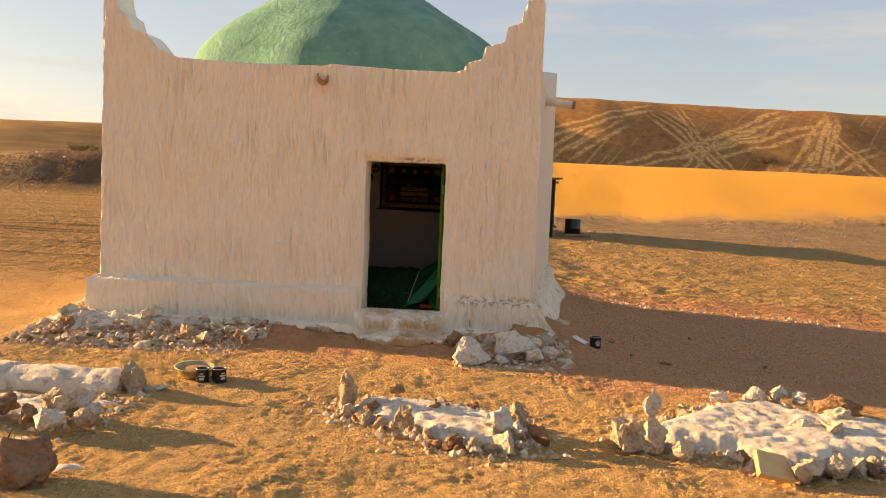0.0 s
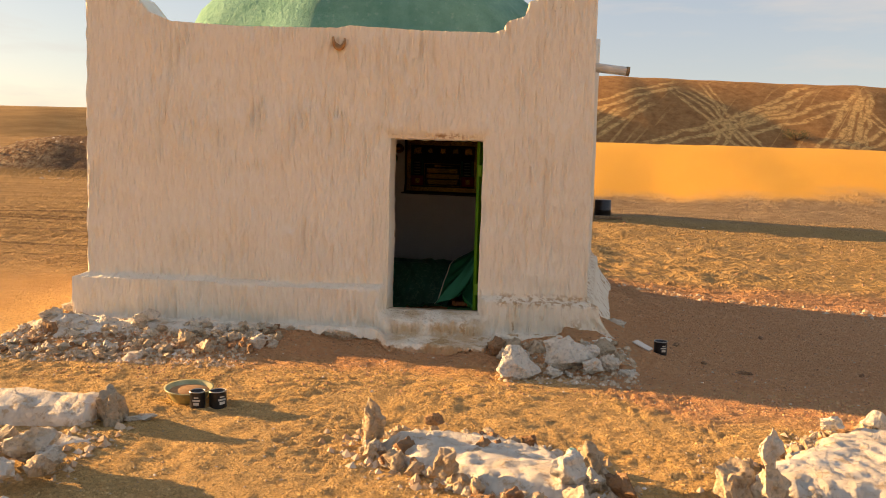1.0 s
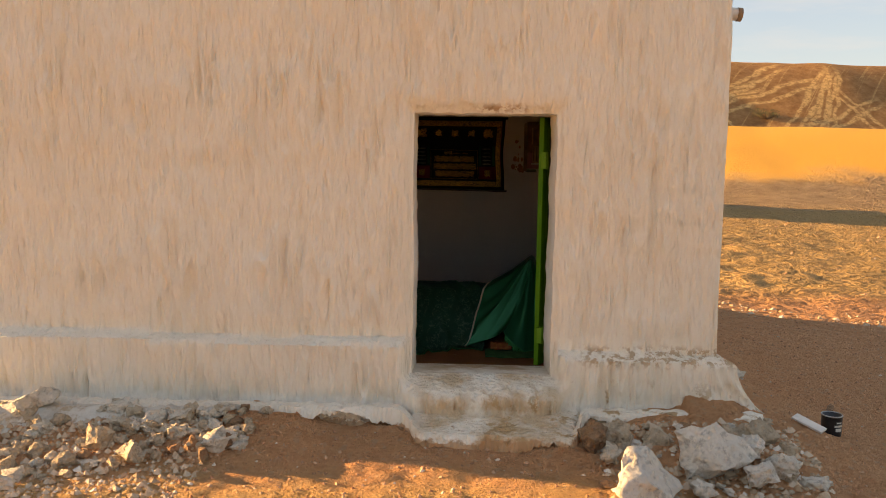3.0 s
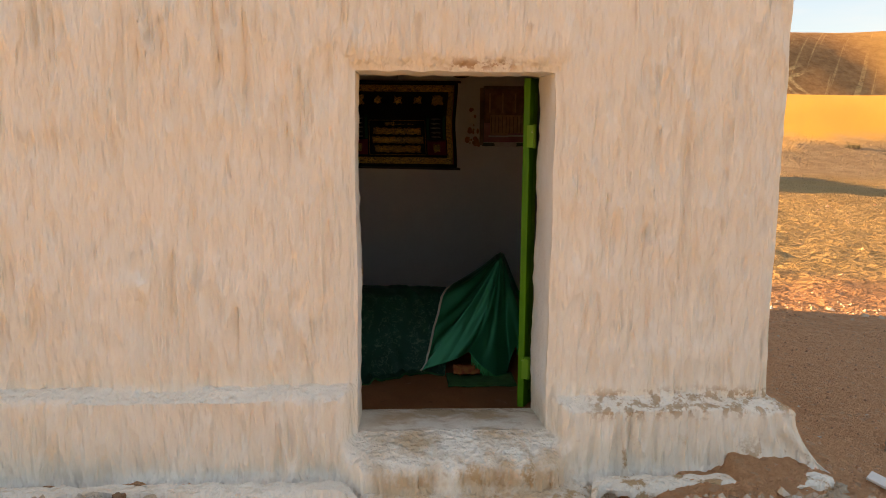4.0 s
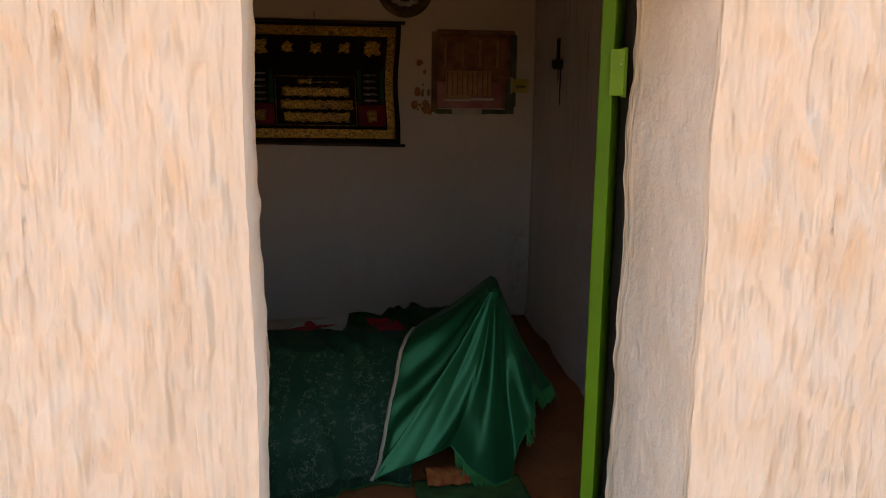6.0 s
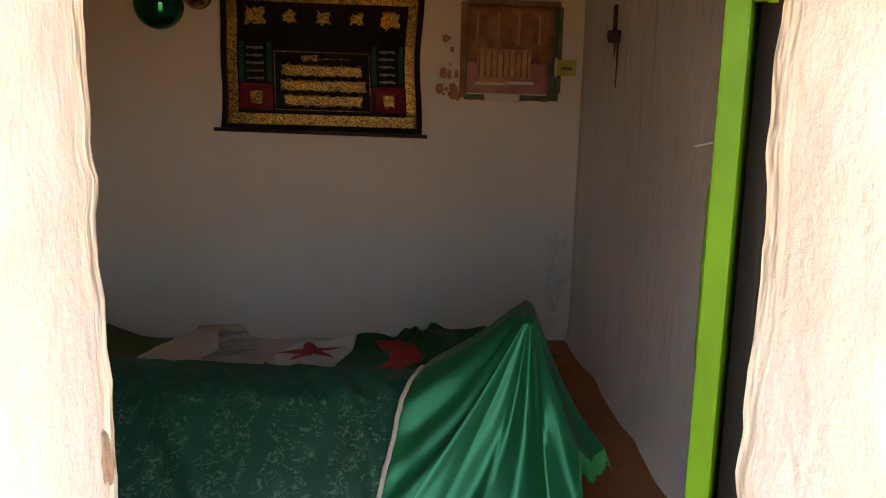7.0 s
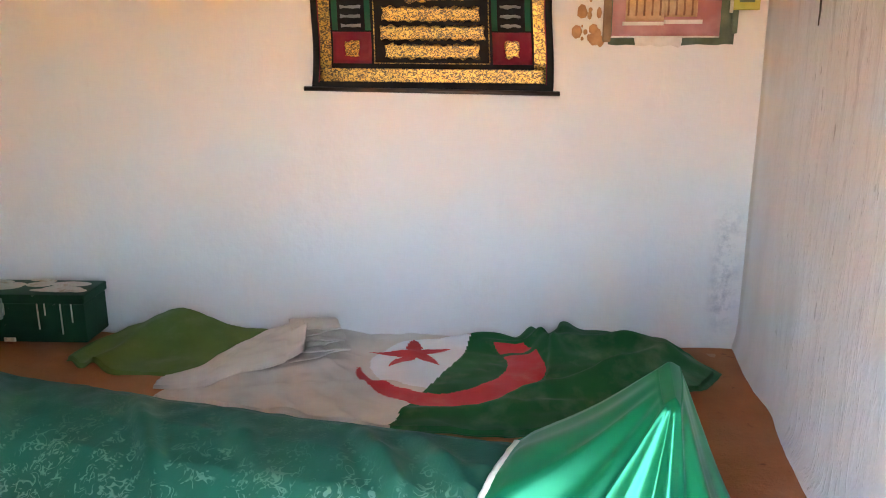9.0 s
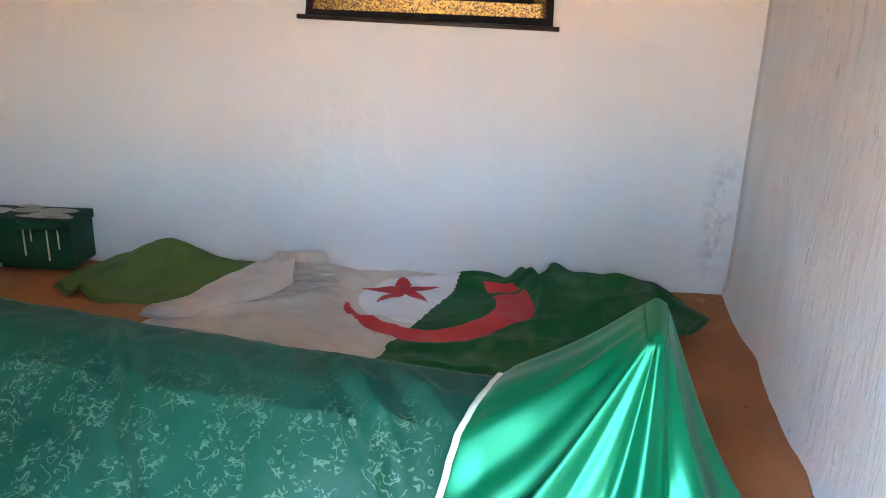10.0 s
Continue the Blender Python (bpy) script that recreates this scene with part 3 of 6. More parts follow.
def lathe(profile, n=32, m=None):
    """Turned body from (radius, height) pairs."""
    bm = bmesh.new()
    rings = [[bm.verts.new((r * math.cos(2 * math.pi * k / n), r * math.sin(2 * math.pi * k / n), z)) for k in range(n)] for r, z in profile]
    for a, b in zip(rings, rings[1:]):
        for k in range(n):
            bm.faces.new((a[k], a[(k + 1) % n], b[(k + 1) % n], b[k]))
    bmesh.ops.remove_doubles(bm, verts=bm.verts, dist=1e-5)
    bmesh.ops.recalc_face_normals(bm, faces=bm.faces)
    if m is not None:
        bmesh.ops.transform(bm, verts=bm.verts, matrix=m)
    return bm


def nz(x, y, z=0.0):
    return noise.noise((x, y, z))


def fbm(x, y, z=0.0, octaves=4):
    return noise.fractal((x, y, z), 1.0, 2.0, octaves)


def smooth(v, a, b):
    t = min(1.0, max(0.0, (v - a) / (b - a)))
    return t * t * (3 - 2 * t)


def lerp_points(points, x):
    """Piecewise linear value of (x, y) pairs."""
    if x <= points[0][0]:
        return points[0][1]
    for (x0, y0), (x1, y1) in zip(points, points[1:]):
        if x <= x1:
            return y0 + (y1 - y0) * (x - x0) / (x1 - x0)
    return points[-1][1]


def rock_mesh(name, seed, material):
    """An angular broken stone about 1 across, to be scaled."""
    rnd = random.Random(seed)
    bm = bmesh.new()
    for _ in range(22):
        d = Vector((rnd.gauss(0, 1), rnd.gauss(0, 1), rnd.gauss(0, 1))).normalized()
        bm.verts.new(d * rnd.uniform(0.40, 0.56))
    hull = bmesh.ops.convex_hull(bm, input=bm.verts[:])
    bmesh.ops.delete(bm, geom=list({v for v in hull["geom_interior"] + hull["geom_unused"] if isinstance(v, bmesh.types.BMVert)}), context="VERTS")
    for amp, scale in ((0.09, 2.6), (0.075, 6.0)):
        bmesh.ops.subdivide_edges(bm, edges=bm.edges[:], cuts=1, use_grid_fill=True)
        for v in bm.verts:
            q = v.co * scale + Vector((seed * 1.7, 0, 0))
            v.co += v.co.normalized() * amp * (noise.noise(q) * 1.6 - 0.2) + Vector((noise.noise(q + Vector((9, 0, 0))), noise.noise(q + Vector((0, 9, 0))), 0)) * amp * 0.5
    bmesh.ops.triangulate(bm, faces=bm.faces)
    me = bpy.data.meshes.new(name)
    bm.to_mesh(me)
    bm.free()
    me.materials.append(material)
    me.polygons.foreach_set("use_smooth", [True] * len(me.polygons))
    me.set_sharp_from_angle(angle=0.8)
    return me


ROCKS = {k: [rock_mesh("stone", 11 * i + len(k), M[k]) for i in range(6)] for k in ("rock", "brown_rock", "washed", "white_rock", "teal", "slab")}


def stone(parent, kind, x, y, z, sx, sy, sz, turn=0.0, tilt=0.0, pick=0, name="stone", label=""):
    ob = new(name, ROCKS[kind][pick % 6])
    ob.matrix_world = pose(x, y, z, tilt, 0, turn) @ Matrix.Diagonal((sx, sy, sz, 1))
    if parent is not None:
        ob.parent = parent
    return tagged(ob, label)


def sheet(name, nu, nv, fn, material, parent=None, label="", thick=0.0, slots=None, smooth_faces=True):
    """A grid of nu by nv cells from fn(u, v), with a thickness."""
    verts = [fn(i / nu, j / nv) for j in range(nv + 1) for i in range(nu + 1)]
    w = nu + 1
    faces = [(j * w + i, j * w + i + 1, (j + 1) * w + i + 1, (j + 1) * w + i) for j in range(nv) for i in range(nu)]
    idx = None
    if slots is not None:
        idx = [slots((i + 0.5) / nu, (j + 0.5) / nv) for j in range(nv) for i in range(nu)]
    ob = new(name, mesh_of(name, verts, faces, material, smooth_faces, idx))
    if parent is not None:
        ob.parent = parent
    if thick:
        s = ob.modifiers.new("thickness", "SOLIDIFY")
        s.thickness, s.offset = thick, 0
    return tagged(ob, label)


def coons(bottom, right, top, left):
    """A patch between four polylines; bottom and top run to +u, left and right to +v."""
    def along(points, t):
        n = len(points) - 1
        k = min(int(t * n), n - 1)
        f = t * n - k
        return tuple(a + (b - a) * f for a, b in zip(points[k], points[k + 1]))

    def at(u, v):
        b, t, l, r = along(bottom, u), along(top, u), along(left, v), along(right, v)
        c = [(1 - u) * (1 - v) * bottom[0][k] + u * (1 - v) * bottom[-1][k] + (1 - u) * v * top[0][k] + u * v * top[-1][k] for k in (0, 1)]
        return tuple((1 - v) * b[k] + v * t[k] + (1 - u) * l[k] + u * r[k] - c[k] for k in (0, 1))
    return at


# ---- ground ----
DOOR_L, DOOR_R, SILL, LINTEL = -0.398, 0.338, 0.275, 1.648
WALL_L, WALL_R = -2.87, 1.18


def height(x, y):
    h = 0.0
    # the yard falls a little beside and behind the shrine
    h -= 0.12 * smooth(x, 1.4, 3.2) * smooth(y, -2.5, 1.0)
    h -= 0.10 * smooth(y, 3, 7) * smooth(x, -3, 2)
    h -= 0.028 * (1 - smooth(y, 20, 32)) * max(0.0, min(x, 22.0) - 4) * smooth(y, -1, 4)
    # earth banked against the front wall
    if -3.6 < x < 2.1 and -1.2 < y < 0.5:
        side = smooth(x, -3.6, -3.0) * (1 - smooth(x, 1.3, 2.1))
        mid = 1 - 0.50 * smooth(x, -1.1, -0.7) * (1 - smooth(x, 0.5, 0.9))
        h += (0.13 * mid + 0.04 * nz(x * 3.3, y * 3.3)) * smooth(y, -0.85, -0.25) * side
    if 1.0 < x < 2.0 and -0.4 < y < 4.5:
        h += 0.07 * (1 - smooth(x, 1.25 + 0.115 * y, 1.75 + 0.115 * y)) * smooth(y, -0.4, 0.1)
    # low swells, footprints and clods
    near = 1 - smooth(math.hypot(x, y + 2), 9, 16)
    h += near * (0.020 * fbm(x * 1.1, y * 1.1, 3.0, 3) + 0.010 * nz(x * 5.0, y * 8.0, 1.0) + 0.009 * nz(x * 10, y * 14, 4.0))
    if near > 0.3 and -5.2 < y < 3.0:
        # trodden crust, broken into crumbs
        crust = 0.35 + 0.9 * smooth(nz(x * 1.6, y * 1.9, 31.0), -0.25, 0.35)
        h += near * smooth(y, -5.2, -4.3) * crust * (0.008 * (1 - 2.2 * abs(nz(x * 15, y * 21, 14.0))) + 0.006 * nz(x * 28, y * 34, 24.0))
    h += 0.05 * (1 - near) * fbm(x * 0.35, y * 0.35, 7.0, 3)
    # the flat on the other side climbs slowly; wheel ruts run across it
    away = smooth(-x, 3.5, 9.0)
    h += away * 0.006 * max(0.0, min(y, 42.0) - 5)
    h += away * smooth(y, 5, 7) * (1 - smooth(y, 16, 20)) * 0.10 * nz(x * 0.12, y * 2.1 + 0.03 * x, 9.0)
    # trampled sand beyond the yard
    if x > 0.5 and 3.0 < y < 26:
        h += smooth(y, 3.5, 6) * (1 - smooth(y, 17, 25)) * smooth(x, 0.5, 2.0) * (0.045 * nz(x * 1.5, y * 2.2, 12.0) + 0.030 * nz(x * 3.2, y * 4.0, 15.0))
    # quarried bank
    bank = math.exp(-(((x + 21.0) / 9.5) ** 4)) * smooth(y, 34.5, 38.5 + 0.5 * nz(x, 0, 3)) * (1 - smooth(y, 42, 60))
    h += 2.3 * bank * (1 + 0.12 * nz(x * 0.9, y * 0.9))
    # far plateau on that side
    plateau = smooth(-x, 10, 30)
    h += plateau * (2.9 * smooth(y, 47, 74) + 8.0 * smooth(y, 138, 156 + 4 * nz(x * 0.05, 0)))
    # orange dune, then the tall stony slope
    side = smooth(x, -14.0, -4.0)
    foot = 29.5 - 0.16 * max(0.0, x - 5) + 0.5 * nz(x * 0.2, 2.0)
    crest = foot + 14.5
    top = 3.35 - 0.011 * x
    h += side * top * smooth(y, foot, crest) ** 0.85 * (1 - 0.55 * smooth(y, crest, crest + 12))
    far = smooth(x, -40, -22)
    ridge = 12.1 - 0.018 * x + 0.12 * nz(x * 0.25, 5.0) + 2.4 * math.exp(-(((x - 72.0) / 14.0) ** 2))
    h += far * (ridge - 1.2 * side) * smooth(y, 66 + 1.5 * nz(x * 0.1, 1.0), 88 + 1.0 * nz(x * 0.12, 4.0))
    return h


def spaced(fine_a, fine_b, step, low, high, grow, grow_low):
    line = list(np.arange(fine_a, fine_b + 1e-6, step))
    s, v = step, line[-1]
    while v < high:
        s *= grow
        v += s
        line.append(min(v, high))
    s, v = step, line[0]
    while v > low:
        s *= grow_low
        v -= s
        line.insert(0, max(v, low))
    return [float(v) for v in line]


gx = spaced(-3.2, 4.0, 0.021, -2500, 2500, 1.045, 1.045)
gy = spaced(-4.3, -0.2, 0.021, -2500, 2500, 1.018, 1.045)
gw = len(gx)
ground_verts = [(x, y, height(x, y)) for y in gy for x in gx]
ground_faces = []
for j in range(len(gy) - 1):
    for i in range(gw - 1):
        # leave out what lies under the closed room
        if -2.45 < gx[i] and gx[i + 1] < 0.68 and 0.45 < gy[j] and gy[j + 1] < 3.3:
            continue
        ground_faces.append((j * gw + i, j * gw + i + 1, (j + 1) * gw + i + 1, (j + 1) * gw + i))
ground = new("ground", mesh_of("ground", ground_verts, ground_faces, M["ground"]))
tagged(ground, "orange desert sand and gravel with dunes behind", "ground", kind="structure")

# ---- the shrine: walls ----
TOP = [(-2.87, 3.14), (-2.80, 3.24), (-2.765, 3.10), (-2.735, 2.95), (-2.66, 2.90), (-2.63, 2.78), (-2.48, 2.74), (-2.41, 2.66), (-2.36, 2.60), (-2.17, 2.525),
       (-1.6, 2.495), (-0.83, 2.49), (-0.72, 2.51), (-0.14, 2.48), (0.40, 2.475), (0.47, 2.50), (0.50, 2.56), (0.63, 2.60), (0.66, 2.71), (0.83, 2.755), (0.855, 2.89), (0.97, 2.93),
       (0.995, 3.05), (1.06, 3.18), (1.12, 3.20), (1.18, 3.10)]
LEDGE_L = [(-2.9, 0.475), (-1.9, 0.478), (-1.2, 0.455), (-0.4, 0.47)]
LEDGE_R = [(0.35, 0.415), (1.2, 0.395)]


def front_point(x, z):
    """Outer face of the front wall."""
    y = 0.0
    doorway = smooth(x, -0.46, -0.38) * (1 - smooth(x, 0.33, 0.40))
    ledge = lerp_points(LEDGE_L, x) if x < 0 else lerp_points(LEDGE_R, x)
    ledge += 0.012 * nz(x * 5, 2.0)
    plinth = 1 - smooth(z, ledge - 0.016, ledge + 0.008)
    skirt = 1 - smooth(z, 0.02, 0.17 + 0.03 * nz(x * 2.5, 8.0))
    y -= (1 - doorway) * (0.085 * plinth + 0.15 * skirt)
    # threshold and the step before it
    y -= doorway * 0.19 * (1 - smooth(z, 0.20, 0.285))
    tread = smooth(x, -0.46, -0.30) * (1 - smooth(x, 0.40, 0.50))
    y -= tread * 0.27 * (1 - smooth(z, 0.085, 0.135 + 0.015 * nz(x * 4, 1)))
    # rounded edge of the opening
    if z > SILL - 0.02:
        d = max(DOOR_L - x, x - DOOR_R, z - LINTEL)
        y += 0.030 * math.exp(-((max(0.0, d) / 0.028) ** 2))
    # uneven coat, run down in streaks
    y += 0.020 * nz(x * 0.9, z * 0.9, 2.0) + 0.006 * nz(x * 5.5, z * 1.6, 5.0)
    near_door = 0.15 + 0.85 * smooth(max(DOOR_L - x, x - DOOR_R, z - LINTEL), 0.015, 0.10) if z > SILL - 0.02 else 1.0
    bend = x + 0.010 * nz(x * 3, z * 5, 21.0)
    y += near_door * 0.007 * nz(x * 14, z * 3.0, 1.0)
    y -= near_door * 0.021 * (1 - 2.0 * abs(nz(bend * 21, z * 3.4, 6.0))) * (0.45 + 0.75 * smooth(nz(x * 2, z * 2, 11.0), -0.3, 0.4))
    y -= near_door * 0.010 * (1 - 2.0 * abs(nz(bend * 40, z * 7.0, 16.0)))
    y += 0.5 * skirt * (0.03 * nz(x * 6, z * 6, 3.0))
    # lean of the face and the spread of its ends
    low = 0.085 * plinth + 0.10 * skirt
    if x > 0.9:
        x += smooth(x, 0.9, 1.18) * (low + 0.30 * (1 - smooth(z, -0.15, 0.36)) + 0.02 * (1 - smooth(z, 0, 3)))
    if x < -2.6:
        x -= smooth(-x, 2.6, 2.87) * (low + 0.02 * (1 - smooth(z, 0, 3)))
        x += smooth(-x, 2.8, 2.87) * 0.014 * nz(z * 6, 3.0)
    return x, y, z


xs = sorted(set([round(v, 4) for v in np.arange(WALL_L, WALL_R, 0.0085)] + [DOOR_L, DOOR_R, WALL_R]))
xs = [v for v in xs if v in (DOOR_L, DOOR_R) or (abs(v - DOOR_L) > 0.004 and abs(v - DOOR_R) > 0.004)]
zs_low = list(np.linspace(-0.25, SILL, 26))
zs_mid = list(np.linspace(SILL, LINTEL, 76))
top_rows = 50
rows_z = len(zs_low) + len(zs_mid) - 1 + top_rows
front_verts, back_verts = [], []
for x in xs:
    for j in range(rows_z):
        if j < len(zs_low):
            z = zs_low[j]
        elif j < len(zs_low) + len(zs_mid) - 1:
            z = zs_mid[j - len(zs_low) + 1]
        else:
            t = (j - len(zs_low) - len(zs_mid) + 2) / top_rows
            z = LINTEL + t * (lerp_points(TOP, x) - LINTEL)
        wob = 0.0
        jamb = DOOR_L if x < 0 else DOOR_R
        away_from = max(DOOR_L - x, x - DOOR_R)
        if -1e-6 < away_from < 0.14 and SILL < z < LINTEL:
            wob = (0.012 * nz(z * 3.1, jamb * 9) + 0.003 * nz(z * 17, jamb * 5)) * (1 - smooth(away_from, 0.0, 0.14)) * smooth(z, SILL, SILL + 0.06) * (1 - smooth(z, LINTEL - 0.06, LINTEL))
        lift = 0.0
        if DOOR_L <= x <= DOOR_R and abs(z - LINTEL) < 1e-6:
            lift = 0.006 * nz(x * 16, 3.0)
        px, py, pz = front_point(x, z + lift)
        front_verts.append((px + wob, py, pz))
        back_verts.append((x + 1.6 * wob + 0.004 * nz(z * 24, x * 3.0), 0.385 + 0.012 * nz(x * 2, z * 2, 7.0) + 0.003 * nz(x * 14, z * 3, 7.0), z + lift - (0.05 * (z + 0.25) / (SILL + 0.25) if z < SILL + 1e-6 and DOOR_L <= x <= DOOR_R else 0.0)))
nf = len(front_verts)
wall_verts = front_verts + back_verts
wall_faces = []
d0, d1 = xs.index(DOOR_L), xs.index(DOOR_R)
r0, r1 = len(zs_low) - 1, len(zs_low) + len(zs_mid) - 2
inner_slots = []


def bridge(a, b, layers, slot, wobble=0.006):
    """Faces from the row of outer points a to the row of inner points b, in layers, with a little unevenness."""
    rows = [a]
    for k in range(1, layers):
        f = k / layers
        row = []
        for p, q in zip(a, b):
            v = Vector(wall_verts[p]).lerp(Vector(wall_verts[q]), f)
            g = wobble * math.sin(math.pi * f)
            v += Vector((g * nz(v.y * 5, v.z * 9), 0, g * nz(v.x * 9, v.y * 5, 3.0)))
            wall_verts.append(tuple(v))
            row.append(len(wall_verts) - 1)
        rows.append(row)
    rows.append(b)
    for ra, rb in zip(rows, rows[1:]):
        for k in range(len(ra) - 1):
            wall_faces.append((ra[k], ra[k + 1], rb[k + 1], rb[k]))
            inner_slots.append(slot)


for i in range(len(xs) - 1):
    for j in range(rows_z - 1):
        if d0 <= i < d1 and r0 <= j < r1:
            continue
        a, b, c, d = i * rows_z + j, (i + 1) * rows_z + j, (i + 1) * rows_z + j + 1, i * rows_z + j + 1
        wall_faces.append((a, b, c, d))
        inner_slots.append(0)
        wall_faces.append((d + nf, c + nf, b + nf, a + nf))
        inner_slots.append(1)
col = lambda i, lo, hi: [i * rows_z + j for j in range(lo, hi + 1)]  # noqa: E731
row = lambda j, lo, hi: [i * rows_z + j for i in range(lo, hi + 1)]  # noqa: E731
back = lambda ids: [v + nf for v in ids]  # noqa: E731
for ids, layers in ((col(d0, r0, r1), 12), (col(d1, r0, r1)[::-1], 12), (row(r1, d0, d1), 8), (row(r0, d0, d1)[::-1], 10),
                    (row(rows_z - 1, 0, len(xs) - 1)[::-1], 6), (col(0, 0, rows_z - 1)[::-1], 8), (col(len(xs) - 1, 0, rows_z - 1), 8)):
    bridge(ids, back(ids), layers, 0)
wall_front = new("wall_south", mesh_of("wall_south", wall_verts, wall_faces, [M["stucco"], M["plaster"]], True, inner_slots))
tagged(wall_front, "cream limewashed front wall with streaked stucco and stepped corners", "wall", kind="structure")


def side_wall(name, outer, inner, top, label, nu=70, nz_rows=70, base=-0.25):
    """A thick wall between an outer and an inner line, both from u = 0 to 1."""
    (ox0, oy0), (ox1, oy1) = outer
    (ix0, iy0), (ix1, iy1) = inner
    along = Vector((ox1 - ox0, oy1 - oy0)).normalized()
    out = Vector((along.y, -along.x))
    verts, faces, slots = [], [], []
    rings = []
    for i in range(nu + 1):
        u = i / nu
        ring = []
        t = top(u)
        for j in range(nz_rows + 1):
            z = base + (t - base) * j / nz_rows
            flare = 0.085 * (1 - smooth(z, 0.36, 0.42)) + 0.22 * (1 - smooth(z, -0.1, 0.30))
            d = flare + 0.012 * nz(u * 5, z, 4) + 0.007 * nz(u * 60, z * 1.5, 2)
            verts.append((ox0 + (ox1 - ox0) * u + out.x * d, oy0 + (oy1 - oy0) * u + out.y * d, z))
            ring.append(len(verts) - 1)
        for j in range(nz_rows, -1, -1):
            z = base + (t - base) * j / nz_rows
            foot = 0.05 * (1 - smooth(z, 0.02, 0.16)) * (0.6 + 0.8 * nz(u * 7, 3.0))
            d = -foot + 0.010 * nz(u * 4, z * 1.3, 8) + 0.0035 * nz(u * 40, z * 3, 3)
            verts.append((ix0 + (ix1 - ix0) * u + out.x * d, iy0 + (iy1 - iy0) * u + out.y * d, z))
            ring.append(len(verts) - 1)
        rings.append(ring)
    m = len(rings[0])
    for a, b in zip(rings, rings[1:]):
        for k in range(m - 1):
            faces.append((a[k], b[k], b[k + 1], a[k + 1]))
            slots.append(0 if k <= nz_rows else 1)
    for ring in (rings[0], rings[-1][::-1]):
        faces.append(tuple(ring))
        slots.append(0)
    ob = new(name, mesh_of(name, verts, faces, [M["stucco"], M["plaster"]], True, slots))
    return tagged(ob, label, "wall", kind="structure")


def horned(u):
    return 2.46 + 0.10 * max(0, 1 - u / 0.1) + (0.55 * smooth(u, 0.86, 0.97))


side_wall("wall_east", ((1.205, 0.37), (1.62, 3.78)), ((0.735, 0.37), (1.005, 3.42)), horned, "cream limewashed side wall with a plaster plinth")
side_wall("wall_north", ((1.60, 3.775), (-2.87, 3.775)), ((1.03, 3.395), (-2.5, 3.395)), lambda u: 2.46 + 0.5 * max(0, 1 - u / 0.08),
          "white plastered back wall of the shrine", 110)
side_wall("wall_west", ((-2.855, 3.78), (-2.855, 0.37)), ((-2.48, 3.42), (-2.48, 0.37)), lambda u: 2.46, "cream limewashed side wall lit by low sun")

# never in view; kept dark so that less light bounces inside
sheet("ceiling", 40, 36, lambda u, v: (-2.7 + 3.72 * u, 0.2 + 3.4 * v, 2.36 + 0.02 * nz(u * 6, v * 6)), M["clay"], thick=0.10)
tagged(bpy.data.objects["ceiling"], "unseen dark brown ceiling that cuts bounced light in the shrine", "ceiling", kind="structure")


def floor_point(u, v):
    x, y = -2.6 + 3.7 * u, 0.36 + 3.12 * v
    z = 0.085 + 0.012 * nz(x * 2.2, y * 2.2, 3.0) + 0.006 * nz(x * 7, y * 7, 1.0)
    z += 0.05 * smooth(x, 0.80 + 0.05 * y, 1.02 + 0.05 * y) * (0.7 + nz(y * 2.6, 4.0))
    z -= 0.02 * smooth(y, 2.2, 3.3)
    return x, y, z


sheet("floor", 110, 100, floor_point, M["floor"])
tagged(bpy.data.objects["floor"], "uneven red earth floor inside the shrine", "floor", kind="structure")


# ---- dome ----
DOME = [(1.92, 2.30), (1.90, 2.50), (1.84, 2.66), (1.76, 2.82), (1.62, 2.97), (1.43, 3.12), (1.21, 3.26), (0.98, 3.40), (0.77, 3.54), (0.60, 3.70), (0.45, 3.88), (0.32, 4.08), (0.20, 4.28), (0.10, 4.45), (0.02, 4.55)]


def dome_point(u, v):
    k = v * (len(DOME) - 1)
    i = min(int(k), len(DOME) - 2)
    f = k - i
    r = DOME[i][0] + f * (DOME[i + 1][0] - DOME[i][0])
    z = DOME[i][1] + f * (DOME[i + 1][1] - DOME[i][1])
    a = 2 * math.pi * u
    # softly eight-sided
    r *= 1 + 0.030 * math.cos(8 * a + 0.5) * (1 - v)
    cx, cy = math.cos(a), math.sin(a)
    r += 0.025 * nz(cx * 3, cy * 3, z * 3) + 0.012 * nz(cx * 11, cy * 11, z * 8)
    return -0.87 + r * cx, 1.95 + 0.86 * r * cy, z


dome = sheet("dome", 120, 60, dome_point, M["dome"])
tagged(dome, "sea-green painted plaster dome on the flat roof", "dome", kind="structure")

# roof under the dome
sheet("roof", 20, 20, lambda u, v: (-2.75 + 3.85 * u, 0.15 + 3.5 * v, 2.44 + 0.02 * nz(u * 5, v * 5)), M["stucco"])
tagged(bpy.data.objects["roof"], "flat limewashed roof behind the parapet", "roof", kind="structure")


# ---- outside the shrine ----
def in_polygon(x, y, poly):
    inside = False
    for (x0, y0), (x1, y1) in zip(poly, poly[1:] + poly[:1]):
        if (y0 > y) != (y1 > y) and x < x0 + (x1 - x0) * (y - y0) / (y1 - y0):
            inside = not inside
    return inside


def edge_distance(x, y, poly):
    best = 9.0
    for (x0, y0), (x1, y1) in zip(poly, poly[1:] + poly[:1]):
        dx, dy = x1 - x0, y1 - y0
        t = max(0.0, min(1.0, ((x - x0) * dx + (y - y0) * dy) / (dx * dx + dy * dy)))
        best = min(best, math.hypot(x - x0 - t * dx, y - y0 - t * dy))
    return best


